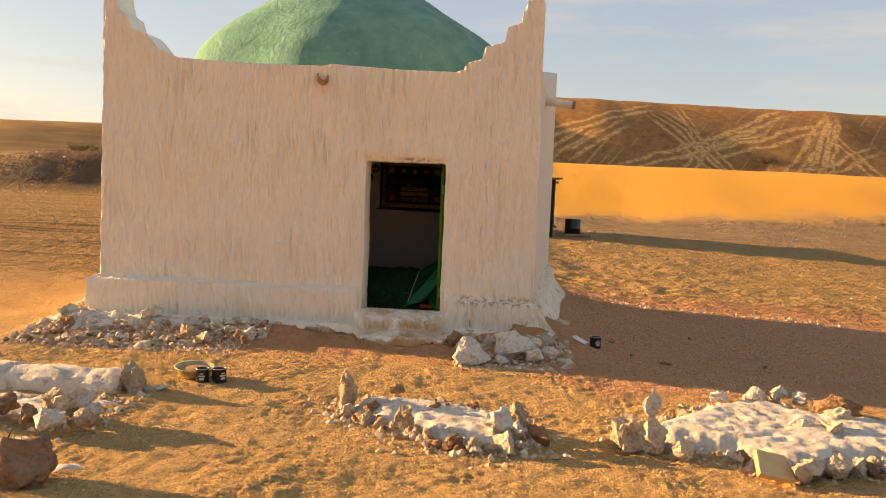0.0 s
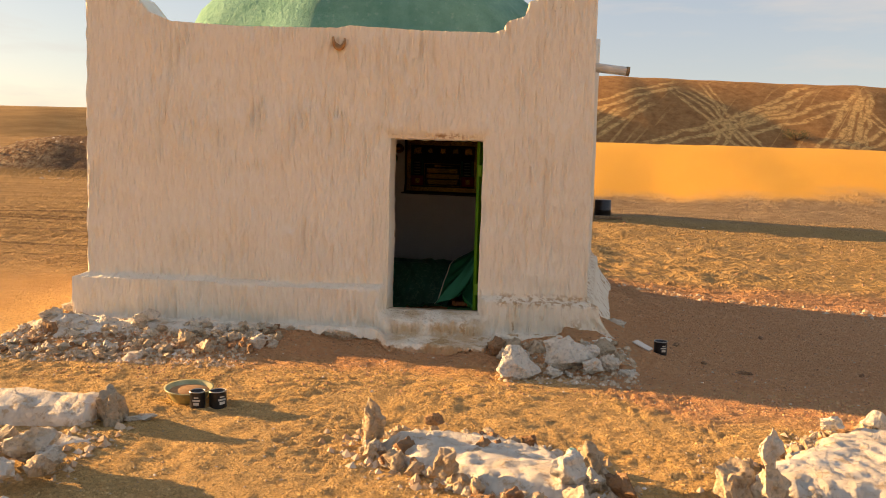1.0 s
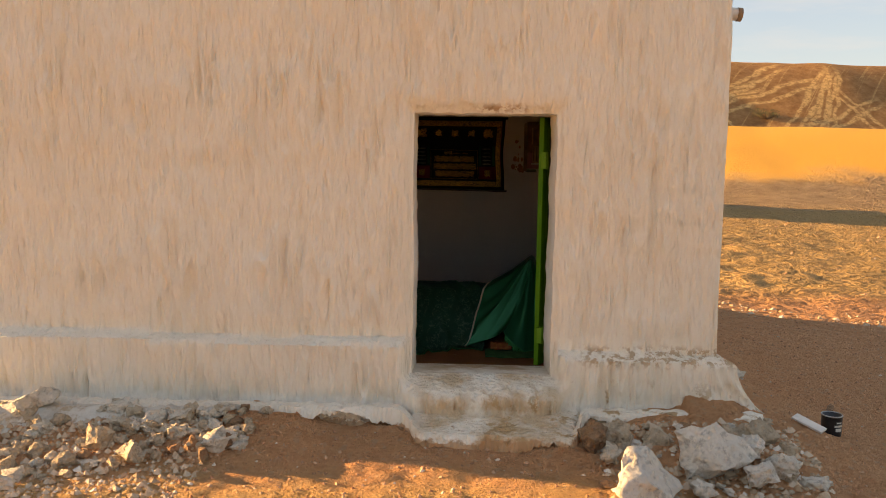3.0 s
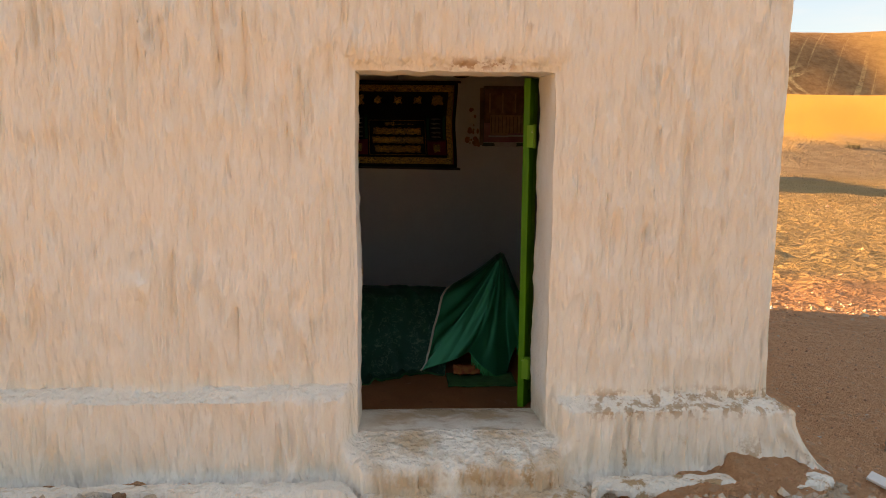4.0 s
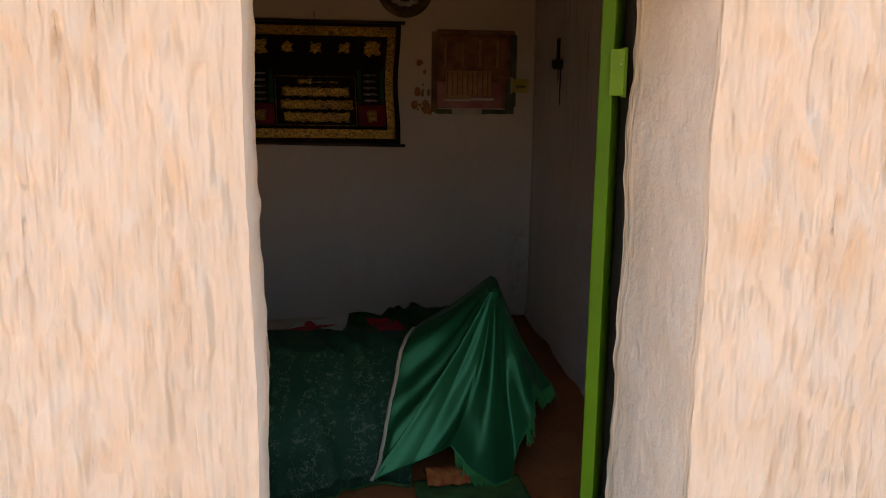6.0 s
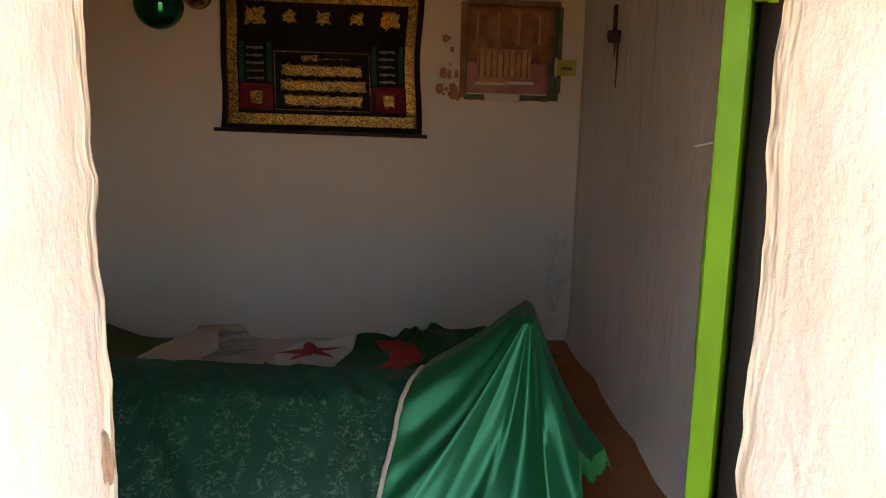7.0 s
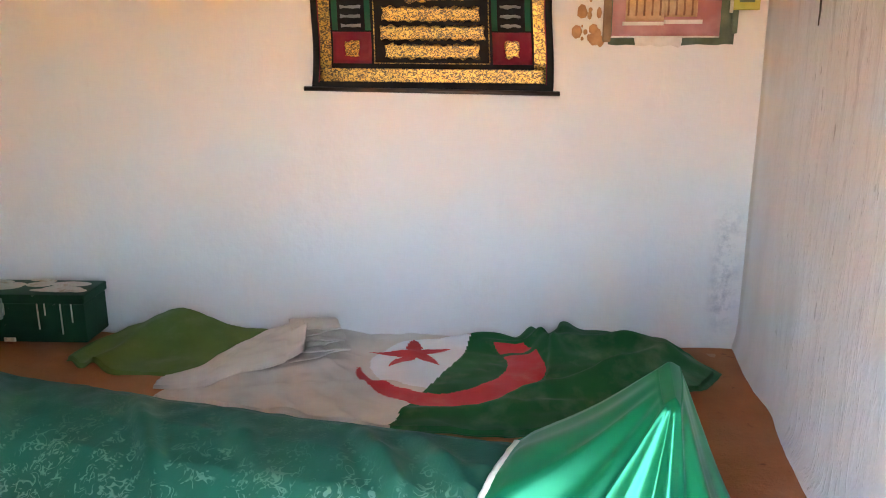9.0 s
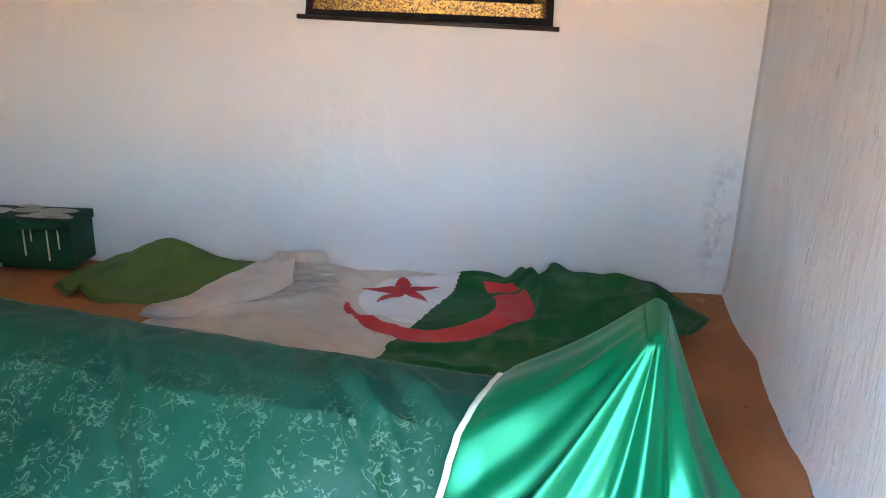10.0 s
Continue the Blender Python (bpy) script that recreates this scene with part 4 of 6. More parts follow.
def lime_bed(name, poly, parent, rise, label, step=0.022, seed=0.0, material="lime"):
    """A crusted bed of limewash inside an outline, thinning to a ragged edge."""
    x0, x1 = min(p[0] for p in poly) - 0.15, max(p[0] for p in poly) + 0.15
    y0, y1 = min(p[1] for p in poly) - 0.15, max(p[1] for p in poly) + 0.15
    nx, ny = int((x1 - x0) / step), int((y1 - y0) / step)
    verts, index, faces = [], {}, []

    def vert(i, j):
        if (i, j) not in index:
            x, y = x0 + i * step, y0 + j * step
            d = edge_distance(x, y, poly) * (1 if in_polygon(x, y, poly) else -1) + 0.06 * nz(x * 9, y * 9, seed) + 0.03 * nz(x * 25, y * 25, seed)
            z = height(x, y) - 0.02 + rise * smooth(d, -0.03, 0.13) + 0.003 * nz(x * 6, y * 6, 3 + seed) * smooth(d, 0, 0.1) + 0.006 * smooth(nz(x * 11, y * 15, 5 + seed), 0.0, 0.12) * smooth(d, 0, 0.1) + 0.006 * nz(x * 27, y * 27, seed)
            index[i, j] = (len(verts), d)
            verts.append((x, y, z))
        return index[i, j]

    for j in range(ny):
        for i in range(nx):
            q = [vert(i, j), vert(i + 1, j), vert(i + 1, j + 1), vert(i, j + 1)]
            if max(d for _, d in q) > -0.03:
                faces.append(tuple(k for k, _ in q))
    return piece(name, mesh_of(name, verts, faces, M[material]), parent, label)


def ring(parent, poly, count, kinds, low, high, seed, skip=()):
    """Stones set along an outline."""
    rnd = random.Random(seed)
    lengths = [math.dist(a, b) for a, b in zip(poly, poly[1:] + poly[:1])]
    total = sum(lengths)
    for k in range(count):
        s = (k + rnd.uniform(-0.3, 0.3)) / count * total
        i = 0
        while s > lengths[i % len(lengths)]:
            s -= lengths[i % len(lengths)]
            i += 1
        a, b = poly[i % len(poly)], poly[(i + 1) % len(poly)]
        f = max(0.0, s / lengths[i % len(lengths)])
        x, y = a[0] + (b[0] - a[0]) * f + rnd.gauss(0, 0.03), a[1] + (b[1] - a[1]) * f + rnd.gauss(0, 0.03)
        r = rnd.uniform(low, high)
        stone(parent, rnd.choice(kinds), x, y, height(x, y) + r * 0.35, r * rnd.uniform(0.9, 1.5), r * rnd.uniform(0.8, 1.2), r * rnd.uniform(0.8, 1.4), rnd.uniform(0, 360), rnd.uniform(-25, 25), rnd.randrange(6))


GRAVE_MID = [(-0.14, -2.38), (0.06, -2.24), (0.48, -2.24), (0.90, -2.42), (1.05, -2.82), (0.90, -3.08), (0.64, -3.10), (0.27, -2.84), (-0.03, -2.64)]
GRAVE_RIGHT = [(1.66, -2.62), (1.76, -2.92), (2.13, -2.93), (2.36, -3.22), (2.96, -2.98), (3.7, -2.95), (3.75, -2.25), (3.0, -2.12), (2.74, -1.78), (2.34, -1.90), (2.02, -2.28)]

grave = thing("grave", "low grave of whitewashed rubble with an upright headstone", "grave", "graves before the shrine")
lime_bed("lime_bed", [(x * 0.93 + 0.03, y * 0.98 - 0.05) for x, y in GRAVE_MID], grave, 0.10, "crusted white limewash", seed=1.0)
ring(grave, GRAVE_MID, 96, ("washed", "rock", "washed", "rock", "brown_rock"), 0.035, 0.085, 5)
ring(grave, [(x * 0.95 + 0.03, y * 0.985 - 0.03) for x, y in GRAVE_MID[3:]], 16, ("washed", "rock", "brown_rock"), 0.05, 0.14, 6)
stone(grave, "rock", -0.10, -2.44, 0.13, 0.155, 0.14, 0.34, 20, 6, 3, "headstone", "pointed brown upright stone")
stone(grave, "rock", 0.96, -2.74, 0.10, 0.15, 0.14, 0.25, 60, -8, 3, "footstone", "grey-brown upright stone")
stone(grave, "brown_rock", 0.19, -2.30, 0.12, 0.12, 0.08, 0.09, 10, 0, 2)
stone(grave, "brown_rock", 1.07, -2.98, 0.09, 0.19, 0.09, 0.16, -50, 22, 4)
stone(grave, "white_rock", 0.85, -2.92, 0.14, 0.20, 0.15, 0.19, 30, 10, 5)
stone(grave, "rock", 0.30, -2.90, 0.12, 0.15, 0.10, 0.17, 30, 24, 0)
stone(grave, "teal", 0.87, -2.80, 0.15, 0.09, 0.08, 0.07, 15, 0, 1, "painted_stone", "stone splashed with teal paint")

grave = thing("grave", "wide whitewashed grave edged with rough stones and a stacked marker", "grave", "graves before the shrine")
lime_bed("lime_bed", [(x * 0.98 + 0.05, y * 0.98 - 0.04) for x, y in GRAVE_RIGHT], grave, 0.10, "crusted white limewash", seed=2.0)
ring(grave, GRAVE_RIGHT, 120, ("washed", "rock", "washed", "rock", "brown_rock"), 0.035, 0.085, 8)
ring(grave, GRAVE_RIGHT[3:6], 30, ("washed", "rock", "washed", "brown_rock"), 0.06, 0.13, 9)
marker = stone(grave, "washed", 1.70, -2.95, 0.10, 0.17, 0.16, 0.24, 10, 4, 3, "marker_stone", "yellowish stacked marker stone")
stone(grave, "washed", 1.69, -2.955, 0.255, 0.135, 0.12, 0.22, 40, -6, 1, "marker_stone", "marker stone with pale green paint")
stone(grave, "rock", 1.57, -2.92, 0.10, 0.24, 0.20, 0.24, 70, 0, 0)
stone(grave, "washed", 1.85, -3.05, 0.07, 0.14, 0.12, 0.12, 20, 0, 3)
slab_bm = box(0.19, 0.036, 0.16, (0, 0, 0), 0.008)
for v in slab_bm.verts:
    v.co.x *= 1.0 - 0.9 * max(0.0, v.co.z - 0.09) + (0.25 if v.co.x < 0 and v.co.z < 0.1 else 0.0)
    v.co += Vector((0.012 * nz(v.co.x * 9, v.co.z * 9), 0.008 * nz(v.co.x * 11, v.co.z * 11, 4.0), 0.010 * nz(v.co.x * 8, v.co.z * 8, 7.0)))
bmesh.ops.transform(slab_bm, verts=slab_bm.verts, matrix=pose(2.27, -3.33, 0.03, -55, 12, 14))
part("flat_slab", slab_bm, M["slab"], grave, "flat yellow limestone slab leaning")
stone(grave, "washed", 2.42, -3.30, 0.07, 0.20, 0.14, 0.15, 25, 10, 1)
stone(grave, "washed", 2.62, -3.22, 0.08, 0.17, 0.15, 0.17, 65, 0, 5)
stone(grave, "white_rock", 2.36, -1.90, 0.08, 0.17, 0.10, 0.11, 15, 0, 2)
for k, (x, y, s) in enumerate(((2.66, -1.80, 0.16), (2.80, -1.78, 0.17), (2.93, -1.86, 0.14), (3.02, -2.28, 0.16), (2.70, -2.52, 0.14), (2.86, -2.56, 0.18))):
    stone(grave, "washed" if k % 2 else "white_rock", x, y, 0.085, s * 1.2, s * 0.8, s * 0.85, k * 50, 0, k)
stone(grave, "brown_rock", 3.06, -2.10, 0.10, 0.34, 0.12, 0.17, -25, 0, 3)

grave = thing("grave", "whitewashed bench-like grave with a square headstone", "grave", "graves before the shrine")
bench_bm = bmesh.new()
rings_b = []
for k in range(110):
    t = k / 109
    x = -4.2 + 2.56 * t
    yc = -2.05 - 0.20 * t
    loop = []
    for a in range(14):
        ang = math.pi * a / 13
        yy = yc - 0.17 * math.cos(ang)
        zz = 0.185 * (max(0.0, math.sin(ang)) ** 0.55)
        loop.append(bench_bm.verts.new((x, yy + 0.03 * nz(x * 6, a * 0.7) + 0.014 * nz(x * 17, a * 1.9), zz - 0.05 + 0.03 * nz(x * 5, a * 0.9, 4.0) + 0.016 * nz(x * 19, a * 1.7, 4.0))))
    rings_b.append(loop)
for a, b in zip(rings_b, rings_b[1:]):
    for k in range(13):
        bench_bm.faces.new((a[k], b[k], b[k + 1], a[k + 1]))
bench_bm.faces.new(rings_b[0])
bench_bm.faces.new(rings_b[-1][::-1])
bmesh.ops.recalc_face_normals(bench_bm, faces=bench_bm.faces)
part("plastered_bench", bench_bm, M["lime"], grave, "rounded white plastered bench", True)
stone(grave, "rock", -1.56, -2.27, 0.09, 0.17, 0.24, 0.27, 12, -4, 2, "headstone", "square brown headstone")
stone(grave, "washed", -1.42, -2.22, 0.02, 0.18, 0.10, 0.06, 30, 0, 1)
lime_bed("lime_bed", [(-3.6, -2.3), (-1.75, -2.42), (-1.45, -2.55), (-1.62, -2.78), (-2.1, -2.95), (-3.2, -2.9)], grave, 0.035, "limewash spilled on the sand", 0.03, 3.0)
lime_bed("lime_splash", [(-2.3, -3.35), (-1.75, -3.2), (-1.45, -3.28), (-1.7, -3.42), (-2.3, -3.5)], grave, 0.028, "limewash spilled on the sand", 0.025, 6.0)
lime_bed("lime_splash", [(-1.45, -3.55), (-1.15, -3.58), (-1.05, -3.66), (-1.25, -3.78), (-1.5, -3.75)], grave, 0.028, "limewash spilled on the sand", 0.025, 7.0)
for k, (kind, x, y, s) in enumerate((("rock", -1.78, -2.88, 0.20), ("washed", -1.62, -2.92, 0.24), ("brown_rock", -1.98, -3.02, 0.20), ("washed", -2.18, -2.95, 0.2), ("white_rock", -1.62, -3.20, 0.17), ("rock", -1.47, -3.10, 0.14),
                                     ("brown_rock", -1.80, -3.10, 0.14), ("rock", -2.35, -3.0, 0.22), ("washed", -1.52, -2.98, 0.16), ("rock", -2.5, -2.9, 0.2))):
    stone(grave, kind, x, y, 0.05 + s * 0.22, s * 1.1, s * 0.9, s * 0.85, k * 47, 8, k)

boulder = stone(None, "brown_rock", -1.36, -3.88, 0.10, 0.30, 0.24, 0.40, 25, -6, 5, "boulder")
tagged(boulder, "upright reddish-brown sandstone lump set in sand", "rock")


def tuft(name, x, y, count, tall, seed, label):
    rnd = random.Random(seed)
    verts, faces = [], []
    for _ in range(count):
        bx, by = x + rnd.gauss(0, tall * 0.25), y + rnd.gauss(0, tall * 0.25)
        a, lean, hgt = rnd.uniform(0, 6.28), rnd.uniform(0.1, 0.7) * tall, tall * rnd.uniform(0.5, 1.0)
        w = 0.004
        z0 = height(bx, by) - 0.01
        k = len(verts)
        verts += [(bx - w * math.sin(a), by + w * math.cos(a), z0), (bx + w * math.sin(a), by - w * math.cos(a), z0), (bx + 0.5 * lean * math.cos(a), by + 0.5 * lean * math.sin(a), z0 + 0.65 * hgt), (bx + lean * math.cos(a), by + lean * math.sin(a), z0 + hgt)]
        faces += [(k, k + 1, k + 2), (k + 1, k + 3, k + 2)]
    ob = new(name, mesh_of(name, verts, faces, M["leaf"], False))
    return tagged(ob, label, "plant", kind="stuff")


tuft("dry_grass", -1.58, -3.86, 140, 0.22, 4, "dry yellow-green grass beside the boulder")

# bowl and paint tins on the sand
bowl = thing("bowl", "shallow pale green enamel bowl standing on sand", "bowl")
part("bowl_body", lathe([(0.0, 0.006), (0.092, 0.004), (0.100, 0.012), (0.132, 0.074), (0.143, 0.078), (0.143, 0.083), (0.130, 0.081), (0.096, 0.022), (0.0, 0.016)], 36, pose(-1.315, -1.81, 0.008, 3, 2, 0)), M["bowl"], bowl, "", True)

part("sand_fill", lathe([(0.0, 0.070), (0.05, 0.072), (0.10, 0.064), (0.122, 0.058), (0.11, 0.045)], 30, pose(-1.315, -1.81, 0.008, 3, 2, 0)), M["patch"], bowl, "reddish earth in the bowl", True)


def tin(x, y, z, r, h, turn, tilt, label, group=""):
    ob = thing("paint_tin", label, "tin", group)
    m = pose(x, y, z, tilt, 0, turn)
    part("tin_body", lathe([(0.0, 0.004), (r * 0.96, 0.0), (r, 0.005), (r, h - 0.006), (r * 1.03, h - 0.004), (r * 1.03, h), (r * 0.92, h), (r * 0.9, h * 0.5), (0, h * 0.48)], 28, m), M["black_can"], ob, "", True)
    part("rim", lathe([(r * 1.0, h - 0.004), (r * 1.05, h - 0.003), (r * 1.05, h + 0.003), (r * 0.95, h + 0.003), (r * 0.94, h - 0.004)], 28, m), M["steel"], ob, "steel rim", True)
    for zz, hh, half in ((0.28, 0.16, 20), (0.50, 0.10, 28), (0.68, 0.07, 16)):
        bm = bmesh.new()
        cols = []
        for k in range(9):
            a = math.radians(-90 - half + 2 * half * k / 8)
            cols.append([bm.verts.new(((r + 0.0012) * math.cos(a), (r + 0.0012) * math.sin(a), h * q)) for q in (zz, zz + hh)])
        for a, b in zip(cols, cols[1:]):
            bm.faces.new((a[0], b[0], b[1], a[1]))
        bmesh.ops.transform(bm, verts=bm.verts, matrix=m)
        part("print", bm, M["print"], ob, "pale printed bar")
    return ob


tin(-1.215, -1.935, 0.0, 0.044, 0.104, 10, 0, "black printed paint tin standing beside a bowl", "paint tins")
tin(-1.105, -1.90, 0.0, 0.050, 0.100, 50, -3, "open black paint tin standing beside a bowl", "paint tins")
tin(1.77, -0.12, height(1.77, -0.12) - 0.004, 0.050, 0.105, 20, 0, "black printed paint tin beside the shrine corner", "paint tins")
board = part("broken_board", box(0.16, 0.055, 0.012, (0, 0, 0), 0.003, pose(1.62, -0.20, height(1.62, -0.20) + 0.022, 10, 14, -48)), M["pipe"], None)
tagged(board, "whitewashed broken board lying in rubble", "board")

# rubble at the foot of the wall
rubble = thing("rubble_pile", "whitewashed rubble slumped from the wall's foot", "rubble", "rubble round the wall")
rnd = random.Random(21)
for k in range(230):
    x = -3.25 + 2.15 * rnd.random() ** 1.35
    far = rnd.random() ** 0.8
    spread = 0.75 - 0.42 * smooth(x, -2.6, -1.0)
    y = -0.24 - spread * far
    s = rnd.uniform(0.03, 0.10) * (1.0 if rnd.random() < 0.88 else 1.5)
    kind = rnd.choice(("washed", "washed", "rock", "rock", "washed", "rock", "brown_rock"))
    stone(rubble, kind, x, y, height(x, y) + s * 0.16, s * rnd.uniform(1.0, 1.5), s * rnd.uniform(0.8, 1.2), s * rnd.uniform(0.7, 1.0), rnd.uniform(0, 360), rnd.uniform(-20, 20), rnd.randrange(6))
for k, (x, y, s) in enumerate(((-2.55, -0.36, 0.26), (-2.25, -0.33, 0.30), (-2.85, -0.45, 0.24), (-1.80, -0.34, 0.22), (-1.62, -0.38, 0.19), (-1.50, -0.36, 0.16), (-2.08, -0.95, 0.15), (-3.05, -0.3, 0.26), (-2.45, -0.75, 0.16), (-3.0, 0.0, 0.3), (-3.15, 0.4, 0.3))):
    stone(rubble, "white_rock" if k % 2 == 0 else "washed", x, y, height(x, y) + s * 0.12, s * 0.85, s * 0.6, s * 0.55, k * 61, 6, k)
for k, (x, y, s) in enumerate(((-1.36, -0.62, 0.10), (-1.30, -0.68, 0.075), (-1.22, -0.58, 0.085))):
    stone(rubble, "brown_rock", x, y, height(x, y) + s * 0.4, s, s * 0.9, s * 1.1, k * 61, 6, k)

lime_bed("lime_crust", [(-3.25, -0.10), (-1.75, -0.18), (-1.3, -0.2), (-1.6, -0.38), (-2.2, -0.50), (-2.9, -0.62), (-3.3, -0.4)], rubble, 0.05, "white plaster crust over the rubble", 0.028, 8.0)

rubble = thing("rubble_pile", "broken whitewashed blocks below the shrine's corner", "rubble", "rubble round the wall")
for k, (kind, x, y, z, sx, sy, sz, turn, tilt) in enumerate((
        ("white_rock", 0.66, -0.88, 0.09, 0.38, 0.22, 0.29, 35, -30), ("white_rock", 1.00, -0.68, 0.13, 0.48, 0.24, 0.28, -12, -20), ("white_rock", 1.17, -0.80, 0.07, 0.19, 0.14, 0.15, 30, 0),
        ("white_rock", 1.19, -0.62, 0.14, 0.18, 0.12, 0.11, 50, 0), ("washed", 1.30, -0.68, 0.07, 0.19, 0.14, 0.14, 10, 0), ("rock", 0.80, -0.42, 0.07, 0.20, 0.18, 0.20, 0, 0),
        ("rock", 0.62, -0.42, 0.09, 0.22, 0.18, 0.18, 40, 0), ("brown_rock", 0.98, -0.40, 0.08, 0.24, 0.18, 0.18, 20, 0), ("rock", 1.16, -0.40, 0.08, 0.22, 0.18, 0.18, 80, 0), ("brown_rock", 0.50, -0.46, 0.11, 0.16, 0.16, 0.16, 10, 0),
        ("rock", 1.30, -0.42, 0.11, 0.22, 0.18, 0.20, 33, 0), ("washed", 0.56, -0.60, 0.08, 0.13, 0.10, 0.10, 70, 0), ("washed", 0.90, -0.86, 0.04, 0.13, 0.12, 0.10, 20, 0), ("rock", 1.40, -0.50, 0.06, 0.15, 0.12, 0.12, 55, 0),
        ("washed", 1.42, -0.76, 0.03, 0.16, 0.12, 0.09, 15, 0), ("washed", 1.60, -0.30, 0.05, 0.16, 0.10, 0.10, 5, 0), ("washed", 1.52, 0.75, 0.08, 0.26, 0.16, 0.13, 30, 0), ("washed", 1.58, 0.35, 0.06, 0.14, 0.12, 0.10, 75, 0))):
    stone(rubble, kind, x, y, z, sx, sy, sz, turn, tilt, k)
rnd = random.Random(33)
for k in range(70):
    x, y = rnd.uniform(0.5, 1.5), -0.35 - 0.55 * rnd.random()
    if x > 1.35:
        y = rnd.uniform(-0.75, 1.6)
    s = rnd.uniform(0.025, 0.065)
    stone(rubble, rnd.choice(("washed", "rock", "rock", "white_rock", "brown_rock")), x, y, height(x, y) + s * 0.3, s * 1.3, s, s * 0.8, rnd.uniform(0, 360), 0, rnd.randrange(6))

# crusted lip of plaster that hangs ragged over the rubble
lip = []
lip_faces = []
nl = 480
for i in range(nl + 1):
    x = -2.98 + (4.36) * i / nl
    doorway = smooth(x, -0.46, -0.30) * (1 - smooth(x, 0.40, 0.50))
    y_wall = -0.225 - 0.235 * doorway
    drop = 0.015 + 0.08 * max(0.0, 0.4 + 1.3 * nz(x * 4.2, 1.5)) + 0.07 * abs(nz(x * 13, 4.0)) + 0.04 * abs(nz(x * 37, 7.0))
    ztop = 0.155 - 0.05 * doorway
    for k, (dy, dz) in enumerate(((0.06, 0.02), (-0.004, 0.0), (-0.022, -0.4), (-0.034, -1.0), (-0.012, -1.02), (0.05, -0.6))):
        lip.append((x, y_wall + dy + 0.018 * nz(x * 9, k * 0.7) + 0.010 * nz(x * 31, k * 1.7), ztop + dz * drop + 0.010 * nz(x * 17, k * 1.3)))
for i in range(nl):
    for k in range(5):
        a = i * 6 + k
        lip_faces.append((a, a + 6, a + 7, a + 1))
crust = new("plaster_crust", mesh_of("plaster_crust", lip, lip_faces, M["stucco"]))
tagged(crust, "ragged broken edge of plaster along the wall's foot", "plaster", kind="structure")


# fine gravel and clods
def gravel(name, count, region, low, high, material, seed, label, rise=1.0):
    rnd = random.Random(seed)
    verts, faces = [], []
    for _ in range(count):
        x, y = region(rnd)
        s = low + (high - low) * rnd.random() ** 2.5
        z = height(x, y)
        a = rnd.uniform(0, 6.28)
        k = len(verts)
        for q in range(5):
            b = a + q * 1.2566
            r = s * rnd.uniform(0.6, 1.15)
            verts.append((x + r * math.cos(b), y + r * math.sin(b), z - 0.3 * s + rnd.uniform(0, 0.5) * s))
        verts.append((x + rnd.uniform(-0.3, 0.3) * s, y + rnd.uniform(-0.3, 0.3) * s, z + rise * s * rnd.uniform(0.5, 0.95)))
        faces += [(k + q, k + (q + 1) % 5, k + 5) for q in range(5)]
    ob = new(name, mesh_of(name, verts, faces, material, False))
    return tagged(ob, label, "gravel", kind="stuff")


def gravel_material(name, c1, c2, c3):
    n = Nodes(name)
    colr = n.mix(n.ramp(n.island(), 0.2, 0.75), c1, c2)
    colr = n.mix(n.ramp(n.island(), 0.93, 0.95), colr, c3)
    return n.done(colr, 0.95, None, 0, 0.15)


SANDY = gravel_material("sandy_clods", (0.58, 0.35, 0.15), (0.72, 0.45, 0.20), (0.72, 0.48, 0.25))
REDDISH = gravel_material("reddish_gravel", (0.40, 0.19, 0.10), (0.60, 0.34, 0.20), (0.70, 0.56, 0.42))
PALE = gravel_material("pale_rubble", (0.46, 0.31, 0.19), (0.60, 0.46, 0.33), (0.72, 0.64, 0.54))
gravel("sand_clods", 45000, lambda r: (r.uniform(-3.3, 4.4), -0.9 - 3.5 * r.random()), 0.002, 0.0085, SANDY, 3, "loose orange sand clods and grit", 0.6)
gravel("sand_crumbs", 14000, lambda r: (r.uniform(-3.3, 4.2), -1.0 - 3.4 * r.random() ** 0.85), 0.004, 0.012, SANDY, 4, "trodden crumbs of sand crust", 0.55)
gravel("yard_gravel", 9000, lambda r: (r.uniform(-2.6, 5.4), r.uniform(-1.5, -0.3) if r.random() < 0.45 else r.uniform(-0.3, 4.4)), 0.003, 0.016, REDDISH, 5, "reddish gravel on bare earth")
gravel("wall_grit", 5200, lambda r: (r.uniform(-3.3, -1.3) if r.random() < 0.7 else r.uniform(0.5, 1.5), -0.3 - 0.75 * r.random() ** 1.5), 0.004, 0.028, PALE, 7, "pale plaster crumbs along the wall's foot")
def round_graves(r):
    poly = r.choice((GRAVE_MID, GRAVE_RIGHT))
    k = r.randrange(len(poly))
    a, b, f = poly[k], poly[(k + 1) % len(poly)], r.random()
    return a[0] + (b[0] - a[0]) * f + r.gauss(0, 0.09), a[1] + (b[1] - a[1]) * f + r.gauss(0, 0.09)


gravel("grave_rubble", 1500, round_graves, 0.008, 0.038, PALE, 19, "pale crumbled rubble along the graves")
gravel("bench_rubble", 700, lambda r: (r.uniform(-3.2, -1.4), -2.75 + r.gauss(0, 0.22)), 0.006, 0.045, PALE, 23, "pale crumbled rubble before the bench grave")
gravel("grave_grit", 1100, lambda r: (r.uniform(-2.6, 3.6), -2.65 + r.gauss(0, 0.38)), 0.003, 0.012, PALE, 9, "pale plaster crumbs round the graves")


def along_line(r):
    t = r.random()
    x = 1.7 + 5.5 * t
    return x + r.gauss(0, 0.08), 4.45 - 0.42 * (x - 1.7) - 0.02 * (x - 1.7) ** 2 + r.gauss(0, 0.22)


